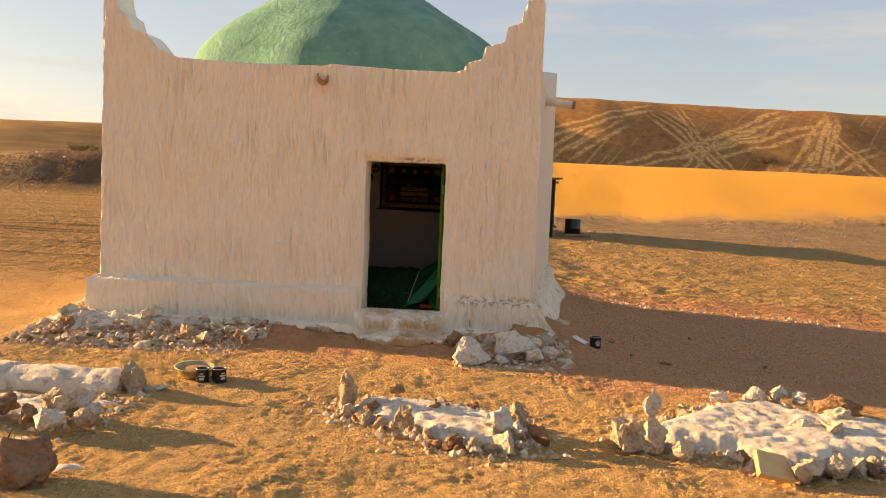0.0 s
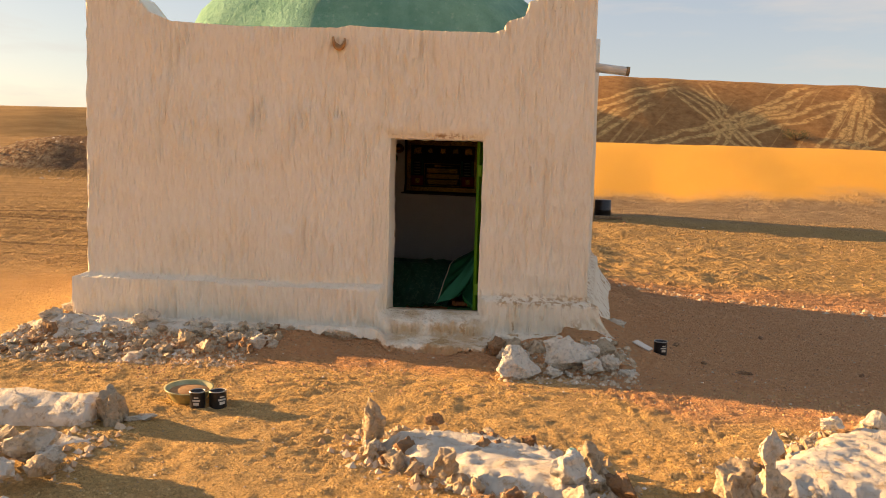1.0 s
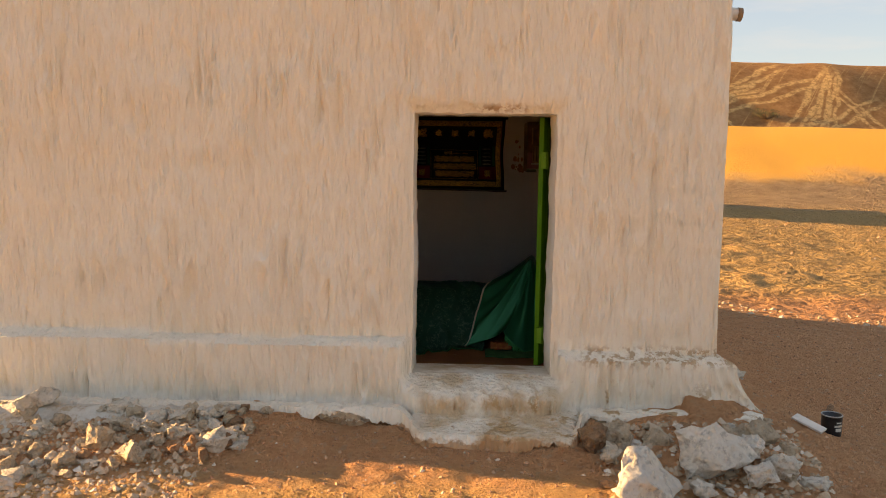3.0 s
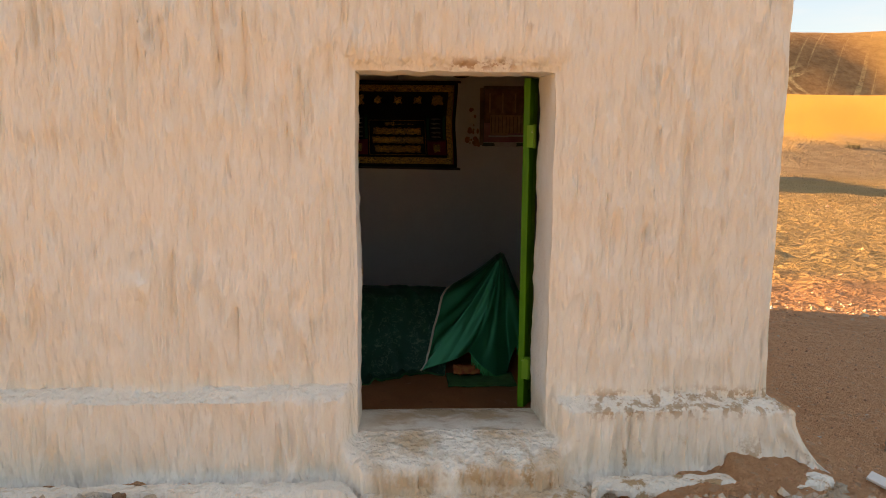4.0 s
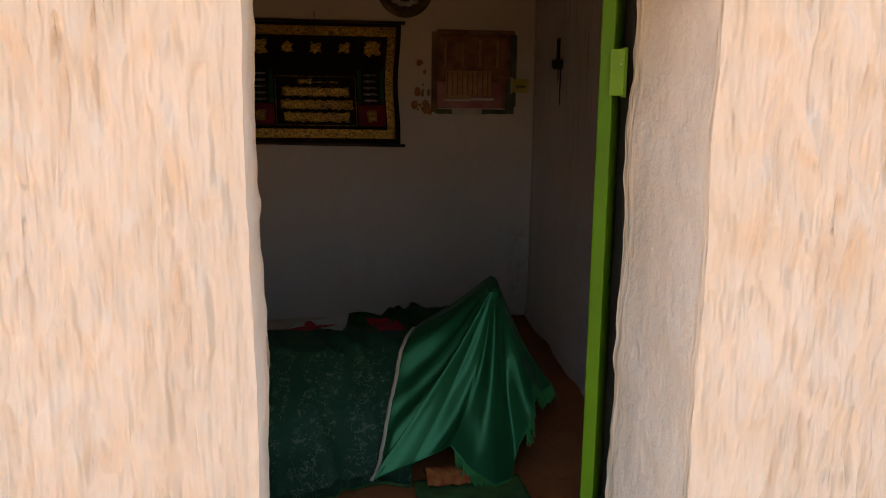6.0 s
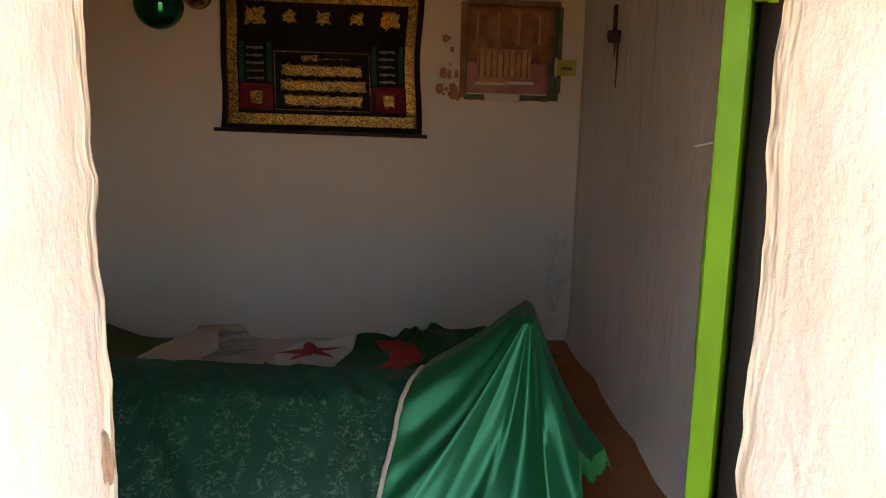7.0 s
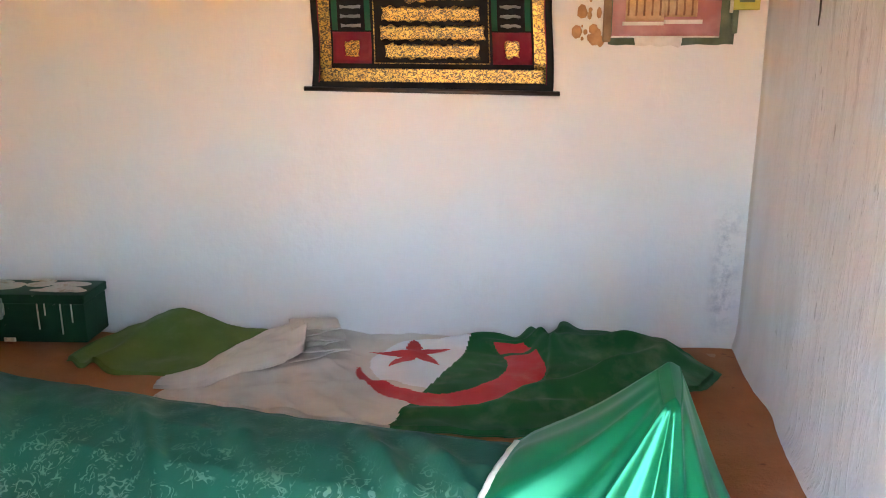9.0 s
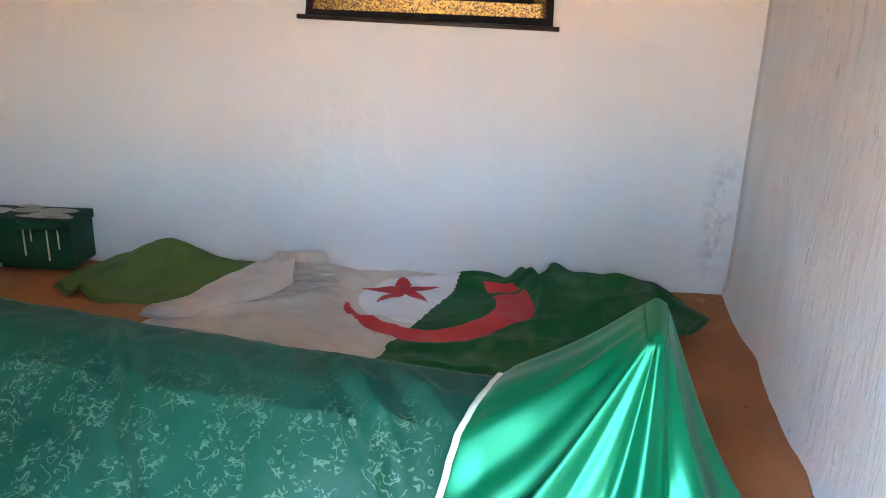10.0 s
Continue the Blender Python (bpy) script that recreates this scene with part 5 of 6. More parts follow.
gravel("stone_line", 300, along_line, 0.010, 0.045, PALE, 11, "row of pale pebbles along the yard's edge")
gravel("field_stones", 600, lambda r: (r.uniform(1.5, 16), r.uniform(5, 26)), 0.01, 0.05, REDDISH, 13, "scattered dark pebbles on the flat")
gravel("slope_stones", 260, lambda r: (r.uniform(-38, -19), r.uniform(33, 44)), 0.03, 0.16, PALE, 15, "stones on the quarried bank")

rnd = random.Random(77)
for k in range(5):
    x, y = ((2.35, -0.35), (2.1, -0.15), (3.3, -0.1), (2.0, 0.4), (3.0, 1.4))[k]
    st = stone(None, "brown_rock", x, y, height(x, y) + 0.012, 0.07 + 0.09 * (k % 3 == 0), 0.045, 0.035, 20 * k, 0, k, "field_stone")
    tagged(st, "small dark brown stone lying in the yard", "stone", "stones in the yard")

# water spout over the door and the pipe in the side wall
spout = thing("water_spout", "short broken clay water spout below the parapet", "spout")
bm = bmesh.new()
loops = []
for k in range(6):
    t = k / 5
    loop = []
    for a in range(9):
        ang = math.pi * (a / 8) + math.pi
        loop.append((0.042 * math.cos(ang), -0.15 * t + 0.05, 0.055 * math.sin(ang) + 0.012 * nz(k, a)))
    loops.append(loop)
for inner in (0, 1):
    vs = [[bm.verts.new((p[0] * (0.72 if inner else 1), p[1], p[2] * (0.72 if inner else 1))) for p in loop] for loop in loops]
    for a, b in zip(vs, vs[1:]):
        for q in range(8):
            bm.faces.new((a[q], b[q], b[q + 1], a[q + 1]))
    if inner:
        rim = vs
    else:
        shell = vs
for q in range(8):
    bm.faces.new((shell[-1][q], rim[-1][q], rim[-1][q + 1], shell[-1][q + 1]))
for k in range(5):
    for q in (0, 8):
        bm.faces.new((shell[k][q], shell[k + 1][q], rim[k + 1][q], rim[k][q]))
bmesh.ops.recalc_face_normals(bm, faces=bm.faces)
bmesh.ops.transform(bm, verts=bm.verts, matrix=pose(-0.815, -0.01, 2.435, 38, 0, 12) @ Matrix.Diagonal((1.25, 1.1, 1.3, 1)))
part("channel", bm, M["patch"], spout, "hollow clay channel", True)
part("mortar", box(0.13, 0.05, 0.09, (-0.80, 0.0, 2.40), 0.02), M["stucco"], spout)

drain = thing("drain_pipe", "whitewashed pipe stub jutting from the side wall", "pipe")
part("pipe", tube(0.042, 0.040, 0.36, 20, pose(1.24, 1.14, 2.37, 0, 96, 0)), M["pipe"], drain, "", True)
part("pipe_mouth", tube(0.043, 0.043, 0.03, 20, pose(1.575, 1.14, 2.335, 0, 96, 0)), M["wood"], drain, "dark open pipe end", True)

# plank shack and barrel far behind the shrine
shack = thing("shack", "weathered plank shack standing behind the shrine", "shack")
zs = height(2.5, 21)
# added black box, so the spaces between planks show as shade
part("frame_box", box(3.4, 5.6, 1.95, (1.35, 23.0, zs - 0.05)), M["dark"], shack, "black core painted as the shade between planks")
for k in range(12):
    part("plank", box(0.025, 0.42, 2.05 + 0.08 * math.sin(k * 2.1), (3.075, 20.4 + 0.465 * k, zs - 0.05), 0.004), M["wood"], shack)
for k in range(7):
    part("plank", box(0.42, 0.025, 2.03 + 0.07 * math.sin(k * 1.7), (-0.1 + 0.47 * k, 20.18, zs - 0.05), 0.004), M["wood"], shack)
part("rail", box(0.07, 5.9, 0.07, (3.14, 23.0, zs + 1.80), 0.01), M["wood"], shack)
part("rail", box(0.07, 5.9, 0.07, (3.14, 23.0, zs + 0.30), 0.01), M["wood"], shack)
part("roof", box(3.9, 6.1, 0.06, (1.35, 23.0, zs + 1.94), 0.01), M["wood"], shack)
barrel = thing("barrel", "black metal drum standing by the shack", "drum")
part("drum_body", lathe([(0, 0), (0.27, 0.0), (0.285, 0.02), (0.285, 0.25), (0.30, 0.26), (0.285, 0.28), (0.285, 0.6), (0.27, 0.62), (0, 0.6)], 24, pose(3.95, 22.2, height(3.95, 22.2) - 0.02)), M["black_can"], barrel, "", True)
beam = part("beam", box(0.9, 0.16, 0.10, (3.95, 20.6, height(3.95, 20.6) - 0.01), 0.01), M["wood"], None)
tagged(beam, "weathered timber lying on gravel by the shack", "timber")


def shrub(x, y, size, seed, label):
    ob = thing("desert_shrub", label, "shrub", "shrubs on the far sand")
    z = height(x, y)
    rnd = random.Random(seed)
    bm = bmesh.new()
    tips = []
    for k in range(14):
        a, el = rnd.uniform(0, 6.28), rnd.uniform(0.15, 1.1)
        tip = Vector((math.cos(a) * math.cos(el), math.sin(a) * math.cos(el), math.sin(el) * 0.75)) * size * rnd.uniform(0.6, 1.0)
        m = Vector((0, 0, 1)).rotation_difference(tip.normalized()).to_matrix().to_4x4()
        vs = bmesh.ops.create_cone(bm, segments=5, radius1=size * 0.03, radius2=size * 0.008, depth=tip.length)["verts"]
        bmesh.ops.transform(bm, verts=vs, matrix=Matrix.Translation(Vector((x, y, z - 0.05)) + tip / 2) @ m)
        tips.append(tip)
    part("branches", bm, M["twig"], ob)
    verts, faces = [], []
    for k in range(900):
        tip = rnd.choice(tips) * rnd.uniform(0.45, 1.05)
        p = Vector((x, y, z)) + tip + Vector((rnd.gauss(0, 1), rnd.gauss(0, 1), rnd.gauss(0, 0.8))) * size * 0.10
        q = Vector((rnd.gauss(0, 1), rnd.gauss(0, 1), rnd.gauss(0, 1))).normalized() * size * 0.05
        r = Vector((rnd.gauss(0, 1), rnd.gauss(0, 1), rnd.gauss(0, 1))).normalized() * size * 0.03
        i = len(verts)
        verts += [tuple(p - q), tuple(p + r), tuple(p + q)]
        faces.append((i, i + 1, i + 2))
    piece("foliage", mesh_of("foliage", verts, faces, M["leaf"], False), ob)


shrub(-39.6, 71.0, 1.7, 3, "low dark desert shrub on pale sand")
shrub(-37.6, 71.5, 1.4, 5, "low dark desert shrub on pale sand")
shrub(19.1, 30.6, 0.45, 9, "small dry shrub at the dune's foot")
shrub(28.5, 75.0, 2.0, 7, "dry shrub on the stony slope")


# ---- inside the shrine ----
BACK = 3.395

# door leaf, folded back into the room
leaf_pose = pose(0.293, 0.395, 0.0, 0, 0, -31.5)
door = thing("door_leaf", "bright green painted door standing open into the room", "door", place=leaf_pose)
# local: y runs from the hinge to the free edge, x is the thickness
part("panel", box(0.022, 0.66, 1.40, (0.0, 0.345, 0.235), 0.003), M["old_paint"], door)
part("hinge_stile", box(0.029, 0.055, 1.42, (0.0, 0.0275, 0.225), 0.004), M["door_paint"], door, "bright green edge of the door")
part("free_stile", box(0.029, 0.055, 1.42, (0.0, 0.66, 0.225), 0.004), M["door_paint"], door)
for z in (0.225, 0.90, 1.585):
    part("crossrail", box(0.029, 0.60, 0.06, (0.0, 0.345, z), 0.004), M["door_paint"], door)
handle = part("handle_plate", box(0.010, 0.075, 0.40, (-0.023, 0.545, 0.765), 0.004), M["old_paint"], door, "worn green handle plate")
for z in (0.80, 1.07):
    part("handle_post", lathe([(0.024, 0), (0.018, 0.012), (0.024, 0.032)], 20, pose(-0.026, 0.545, z, 0, -90, 0)), M["door_paint"], handle, "", True)
part("handle_knob", lathe([(0, 0), (0.034, 0.003), (0.044, 0.011), (0.040, 0.021), (0.0, 0.026)], 24, pose(-0.052, 0.545, 1.07, 0, -90, 0)), M["old_paint"], handle, "round green knob", True)
part("handle_bar", box(0.022, 0.046, 0.27, (-0.064, 0.545, 0.79), 0.008), M["old_paint"], handle, "green pull bar")
part("handle_knob", lathe([(0, 0), (0.034, 0.003), (0.044, 0.011), (0.040, 0.021), (0.0, 0.026)], 24, pose(-0.050, 0.545, 0.80, 0, -90, 0)), M["old_paint"], handle, "round green knob", True)
part("bolt", tube(0.003, 0.002, 0.062, 8, pose(-0.028, 0.42, 1.195, 0, -104, 0)), M["steel"], door, "thin steel bolt")
part("bolt_socket", tube(0.005, 0.005, 0.020, 12, pose(-0.01, 0.42, 1.20, 0, -92, 0)), M["steel"], door, "steel socket")
for z in (0.36, 1.36):
    hinge = part("hinge", box(0.030, 0.035, 0.092, (0.024, 0.002, z), 0.003), M["old_paint"], door, "flaking green hinge")
    part("hinge_pin", tube(0.006, 0.006, 0.098, 10, pose(0.036, 0.000, z - 0.003)), M["old_paint"], hinge, "painted hinge pin", True)
# near-black strip puts the shade of the gap by the hinges into colour
post = part("hinge_gap_strip", box(0.034, 0.050, 1.40, (0.364, 0.424, 0.235), 0.004), M["dark"], None)
tagged(post, "black strip standing in for shade behind the door's hinges", "post")
socket = stone(None, "rock", -0.400, 0.350, 0.865, 0.026, 0.05, 0.10, 0, 0, 2, "bolt_hole_stone")
tagged(socket, "bare grey stone in a chipped hole of the jamb", "stone")

# tomb covered by a pall
TU, TV = Vector((-0.977, 0.214)), Vector((-0.214, -0.977))
TO = Vector((0.10, 1.75))


def pall_point(u, v):
    """u along the tomb, v over it from the far side to the near one."""
    along = -0.02 + 2.35 * u
    width = 0.50 + 0.26 * smooth(along, 0.05, 0.45)
    prof = [(-0.06, 0.08), (-0.05, 0.30), (-0.02, 0.46), (0.04, 0.488), (0.14, 0.492), (0.22, 0.47), (0.30, 0.40), (0.38, 0.31), (0.46, 0.20), (0.54, 0.11), (0.60, 0.095)]
    k = v * (len(prof) - 1)
    i = min(int(k), len(prof) - 2)
    f = k - i
    f = f * f * (3 - 2 * f) * 0.5 + f * 0.5
    d = prof[i][0] + f * (prof[i + 1][0] - prof[i][0])
    z = prof[i][1] + f * (prof[i + 1][1] - prof[i][1])
    if d > 0.14:
        d = 0.14 + (d - 0.14) * (width - 0.14) / 0.46
    p = TO + TU * along + TV * d
    # sag between the ends, slanting folds and small creases
    high = smooth(z, 0.10, 0.45)
    z += high * (-0.012 * math.sin(math.pi * min(1, along / 1.6)) + 0.010 * nz(along * 3, d * 3, 1.0))
    slant = along + 0.9 * d
    for c, amp in ((0.26, 0.022), (0.40, 0.026), (0.70, 0.012), (0.95, 0.022), (1.35, 0.026), (1.62, 0.018)):
        q = (slant - c) / 0.030
        z += amp * math.exp(-q * q) * smooth(d, 0.0, 0.15) - 0.6 * amp * math.exp(-((q - 1.7) ** 2)) * smooth(d, 0.0, 0.15)
    bulge = 0.012 * nz(along * 7, v * 5, 5.0) + 0.006 * nz(along * 18, v * 12, 2.0)
    p = p + TV * bulge * smooth(v, 0.4, 0.6)
    z += 0.004 * nz(along * 22, d * 22, 8.0)
    z = max(z, 0.086)
    return p.x, p.y, z


tomb = thing("tomb", "long earthen tomb hidden beneath green cloths", "tomb")
core = []
bm = bmesh.new()
for along in (0.02, 2.25):
    for d, z in ((-0.01, 0.05), (-0.01, 0.42), (0.13, 0.44), (0.40, 0.05)):
        p = TO + TU * along + TV * d
        core.append(bm.verts.new((p.x, p.y, z)))
for k in range(4):
    bm.faces.new((core[k], core[(k + 1) % 4], core[4 + (k + 1) % 4], core[4 + k]))
bm.faces.new(core[:4])
bm.faces.new(core[4:])
bmesh.ops.recalc_face_normals(bm, faces=bm.faces)
part("tomb_body", bm, M["patch"], tomb)
part("head_post", box(0.022, 0.13, 0.60, (0.350, 1.578, 0.07), 0.006), M["wood"], tomb, "wooden head board")

pall = thing("tomb_cover", "dark green brocade cover with woven pale ornament over the tomb", "cloth")
sheet("pall", 240, 110, pall_point, M["pall"], pall, thick=0.004)


def hem_point(u, v):
    p = Vector(pall_point(u, 1.0))
    ang = 6.2832 * v
    return p.x + 0.006 * math.cos(ang), p.y + 0.006 * math.cos(ang), p.z + 0.004 + 0.005 * math.sin(ang)


sheet("hem", 200, 8, hem_point, M["flag_green"], pall, "rolled dark green hem")

# satin sheet over the head post
PEAK = Vector((0.358, 1.645, 0.701))  # far end of the board's top edge
NEAR_PEAK = Vector((0.342, 1.505, 0.694))
RIDGE = [(-200, 0.9), (-182, 0.35), (-165, 0.0), (-75, 0.0), (-50, 0.4), (-20, 0.8), (10, 1.0), (160, 0.9)]
TRIM = []  # where the satin ends on the pall, from its top to the floor
for k in range(9):
    f = k / 8
    along = 0.005 + 0.10 * f ** 1.2
    q = Vector(pall_point((along + 0.02) / 2.35, 0.28 + 0.70 * f))
    TRIM.append(q + Vector((TV.x * 0.5, TV.y * 0.5, 0.9)) * 0.016)
HEM = [(-200 + 6 * k, tuple(q)) for k, q in enumerate(TRIM)] + [  # degrees round the post, and where the hem lies there
    (-138, (0.02, 1.285, 0.155)), (-122, (0.145, 1.255, 0.225)),
    (-112, (0.215, 1.235, 0.15)), (-102, (0.285, 1.20, 0.10)), (-88, (0.352, 1.225, 0.105)), (-70, (0.41, 1.29, 0.26)), (-58, (0.450, 1.375, 0.385)), (-44, (0.510, 1.43, 0.32)), (-20, (0.555, 1.52, 0.32)),
    (10, (0.57, 1.64, 0.30)), (40, (0.52, 1.76, 0.26)), (75, (0.38, 1.82, 0.30)), (110, (0.26, 1.80, 0.46)), (140, (0.17, 1.755, 0.512)), (160, tuple(TRIM[0]))]


def satin_point(u, v):
    a = -200 + 360 * u
    h = [lerp_points([(q, p[k]) for q, p in HEM], a) for k in range(3)]
    hem = Vector(h)
    s = v
    start = NEAR_PEAK.lerp(PEAK, lerp_points(RIDGE, a)) + Vector((0.020 * math.cos(radians(a)), 0.018 * math.sin(radians(a)), -0.005))
    p = start.lerp(hem, s)
    over = smooth(-a, 150, 215) if a < -150 else smooth(a, 105, 150)
    # tight near the post, swinging out lower down
    sag = -0.045 * math.sin(math.pi * s) * (1 - over)
    p.z += sag - 0.012 * over * math.sin(math.pi * s)
    out = Vector((math.cos(radians(a)), math.sin(radians(a)), 0.25))
    warp = a + 16 * s + 5 * nz(a * 0.03, s * 2)
    fold = 0.85 * math.cos(radians(warp) * 8 + 0.6) + 0.32 * math.cos(radians(warp) * 15 + 1.3) + 0.55 * nz(a * 0.05, s * 2.0, 4.0)
    fold *= 1 - 0.55 * smooth(a, -62, -40) * (1 - smooth(a, 20, 50))
    fold += 0.35 * smooth(-a, 140, 165) * math.cos(radians(a) * 36 + 1.5 * s)
    amp = 0.031 * s ** 0.75 * (1 - 0.62 * over) * (1 - 0.25 * s)
    if a < -150:
        amp *= 1 - smooth(s, 0.85, 1.0)
    p += out * fold * amp
    if a < -130:
        # held clear of the cover below
        p += Vector((TV.x * 0.6, TV.y * 0.6, 0.8)) * 0.008 * math.sin(math.pi * min(1.0, s * 0.99)) ** 0.5 * (1 - smooth(a, -150, -130))
    p.z = max(p.z, 0.088)
    return tuple(p)


satin = thing("satin_cover", "glossy green satin sheet draped over the tomb's head post", "cloth")
sheet("satin_sheet", 300, 70, satin_point, M["satin"], satin, thick=0.003)


def cap_point(u, v):
    rim = Vector(satin_point(u, 0.0))
    mid = NEAR_PEAK.lerp(PEAK, min(1.0, max(0.0, (rim.y - NEAR_PEAK.y) / (PEAK.y - NEAR_PEAK.y))))
    p = mid.lerp(rim, v)
    p.z += 0.006 * (1 - v * v)
    return tuple(p)


sheet("satin_cap", 72, 6, cap_point, M["satin"], satin)


def trim_point(u, v):
    k = min(int(u * 8), 7)
    p = TRIM[k].lerp(TRIM[k + 1], u * 8 - k)
    ang = 6.2832 * v
    side = Vector((TU.x, TU.y, 0)) * (0.003 + 0.0065 * math.cos(ang)) + Vector((TV.x * 0.7, TV.y * 0.7, 0.7)) * (0.006 + 0.004 * math.sin(ang))
    return tuple(p + side + Vector((0.003 * nz(u * 22, 1.0), 0, 0.003 * nz(u * 25, 5.0))))


sheet("trim", 60, 10, trim_point, M["trim"], satin, "cream woven edging")


def fringe(a0, a1, count, length, seed):
    rnd = random.Random(seed)
    verts, faces = [], []
    for k in range(count):
        u = (a0 + (a1 - a0) * k / count + 200) / 360
        p = Vector(satin_point(u, 0.995))
        q = p + Vector((rnd.gauss(0.004, 0.006), rnd.gauss(-0.004, 0.006), -length * rnd.uniform(0.7, 1.1)))
        q.z = max(q.z, 0.088)
        w = Vector((0.0022, 0.0015, 0))
        i = len(verts)
        verts += [tuple(p - w), tuple(p + w), tuple(q + w * 0.6), tuple(q - w * 0.6)]
        faces.append((i, i + 1, i + 2, i + 3))
    me = mesh_of("fringe", verts, faces, M["fringe"], False)
    ob = piece("fringe", me, satin, "bright green thread fringe")
    sol = ob.modifiers.new("thickness", "SOLIDIFY")
    sol.thickness = 0.002


fringe(-120, -90, 110, 0.05, 1)
fringe(-72, 5, 260, 0.055, 2)

mat = sheet("prayer_mat", 30, 14, lambda u, v: (0.02 + 0.36 * u, 1.05 + 0.22 * v, 0.098 + 0.006 * nz(u * 5, v * 4)), M["mat"], thick=0.006)
tagged(mat, "green mat end lying under the satin hem", "mat")
rug = sheet("folded_rug", 24, 12, lambda u, v: (0.06 + 0.14 * u, 1.20 + 0.10 * v, 0.115 + 0.03 * math.sin(3.1 * v) + 0.008 * nz(u * 6, v * 3)), M["rug"], thick=0.012)
tagged(rug, "orange and red patterned woven rug corner folded", "rug")

# national flag spread between tomb and wall
flag_at = coons([(-1.18, 2.71), (-0.92, 2.635), (-0.62, 2.555), (-0.30, 2.50), (0.0, 2.50), (0.22, 2.54), (0.45, 2.66), (0.77, 2.90)],
                [(0.77, 2.90), (0.87, 3.09), (0.78, 3.24), (0.64, 3.36)],
                [(-0.90, 3.36), (-0.55, 3.37), (0.0, 3.365), (0.30, 3.37), (0.64, 3.36)],
                [(-1.18, 2.71), (-1.06, 2.96), (-0.92, 3.20), (-0.90, 3.36)])


def flag_colour(u, v):
    x, y = flag_at(u, v)
    wob = 0.014 * nz(x * 7, y * 7, 3.0)
    outer = math.hypot(x + 0.14, y - 3.03) - 0.352 - wob
    inner = math.hypot(x + 0.205, y - 3.075) - 0.278
    if outer < 0 and inner > 0 and y < 3.25 and not 3.165 < y - 0.05 * x < 3.195 and not (x < -0.10 and y > 3.02):
        return 2
    # star, one arm drawn long by the rucked cloth
    dx, dy = (x + 0.285) / (1.0 if x > -0.285 else 1.28), y - 3.155
    ang = math.atan2(dx, dy) + 0.14
    seg = abs(((ang / (2 * math.pi) * 5) + 0.5) % 1 - 0.5) * 2
    if math.hypot(dx, dy) < 0.158 - 0.118 * seg ** 0.55:
        return 2
    if inner < -0.035 and x < -0.295 + 0.30 * (y - 2.55) + wob * 1.5:
        return 3
    return 0 if x < -0.295 + 0.30 * (y - 2.55) + wob * 1.5 else 1


def flag_point(u, v):
    x, y = flag_at(u, v)
    z = floor_point((x + 2.6) / 3.7, (y - 0.36) / 3.12)[2] + 0.010
    z += 0.012 * (1 + nz(x * 4, y * 4, 2.0)) + 0.010 * abs(nz(x * 9 + y * 4, y * 5, 6.0))
    # ruck beside the star, ridges over the green half, crumpled corner
    for cx, cy, ang, wid, ln, amp in ((0.20, 3.27, 1.9, 0.035, 0.22, 0.050), (0.42, 3.22, 0.15, 0.05, 0.30, 0.028), (0.50, 2.98, 0.75, 0.045, 0.25, 0.040), (0.02, 2.68, 0.15, 0.03, 0.35, 0.022), (-0.80, 2.90, 0.55, 0.035, 0.30, 0.025),
                                      (-0.55, 2.80, 0.25, 0.03, 0.30, 0.018), (0.62, 3.18, -0.6, 0.05, 0.2, 0.03), (-0.05, 3.30, 0.2, 0.03, 0.16, 0.040), (0.30, 2.86, 0.5, 0.035, 0.3, 0.028)):
        du = (x - cx) * math.cos(ang) + (y - cy) * math.sin(ang)
        dv = -(x - cx) * math.sin(ang) + (y - cy) * math.cos(ang)
        z += amp * math.exp(-((dv / wid) ** 2) - (du / ln) ** 4)
    # the green half doubled over itself, its loose edge across the crescent
    edge = lerp_points([(2.70, 0.02), (2.78, 0.08), (2.86, 0.17), (2.95, 0.205), (3.16, 0.225), (3.28, 0.26), (3.37, 0.27)], y)
    z += 0.022 * smooth(x, edge, edge + 0.018) * smooth(y, 2.70, 2.82) * (1 - smooth(x, 0.62, 0.84))
    z += 0.034 * math.exp(-(((x - 0.30) / 0.05) ** 2)) * smooth(y, 3.12, 3.34)
    z += 0.030 * math.exp(-(((y - 3.255 - 0.06 * x) / 0.030) ** 2)) * smooth(x, -0.12, 0.0) * (1 - smooth(x, 0.20, 0.27))
    # soft wrinkles in the thin white cloth
    z += 0.012 * (1 - 2 * abs(nz(x * 3.2 - y * 1.5, y * 5.5 + x * 2.2, 17.0))) * (1 - smooth(x, -0.35, -0.15)) + 0.006 * nz(x * 13, y * 15, 19.0)
    lift = smooth(x, 0.10, 0.35) * smooth(y, 2.75, 3.1) * (1 - smooth(x, 0.62, 0.84))
    z += 0.018 * lift
    if v < 0.02 or u > 0.98 or u < 0.015:
        z -= 0.016
    return x, y, z


flag = sheet("flag", 300, 150, flag_point, [M["flag_white"], M["flag_green"], M["flag_red"], M["flag_patch"]], thick=0.002, slots=flag_colour)
tagged(flag, "dusty white and green flag with red crescent on the floor", "flag")

bundle = thing("folded_cloth", "crumpled white cloth folds lying on the flag", "cloth")
strip_at = coons([(-1.15, 2.715), (-0.97, 2.745), (-0.88, 2.845), (-0.74, 2.905), (-0.68, 2.98)], [(-0.68, 2.98), (-0.70, 3.12), (-0.78, 3.27)],
                 [(-1.12, 2.80), (-1.04, 2.90), (-0.98, 3.08), (-0.89, 3.24), (-0.78, 3.27)], [(-1.15, 2.715), (-1.13, 2.755), (-1.12, 2.80)])


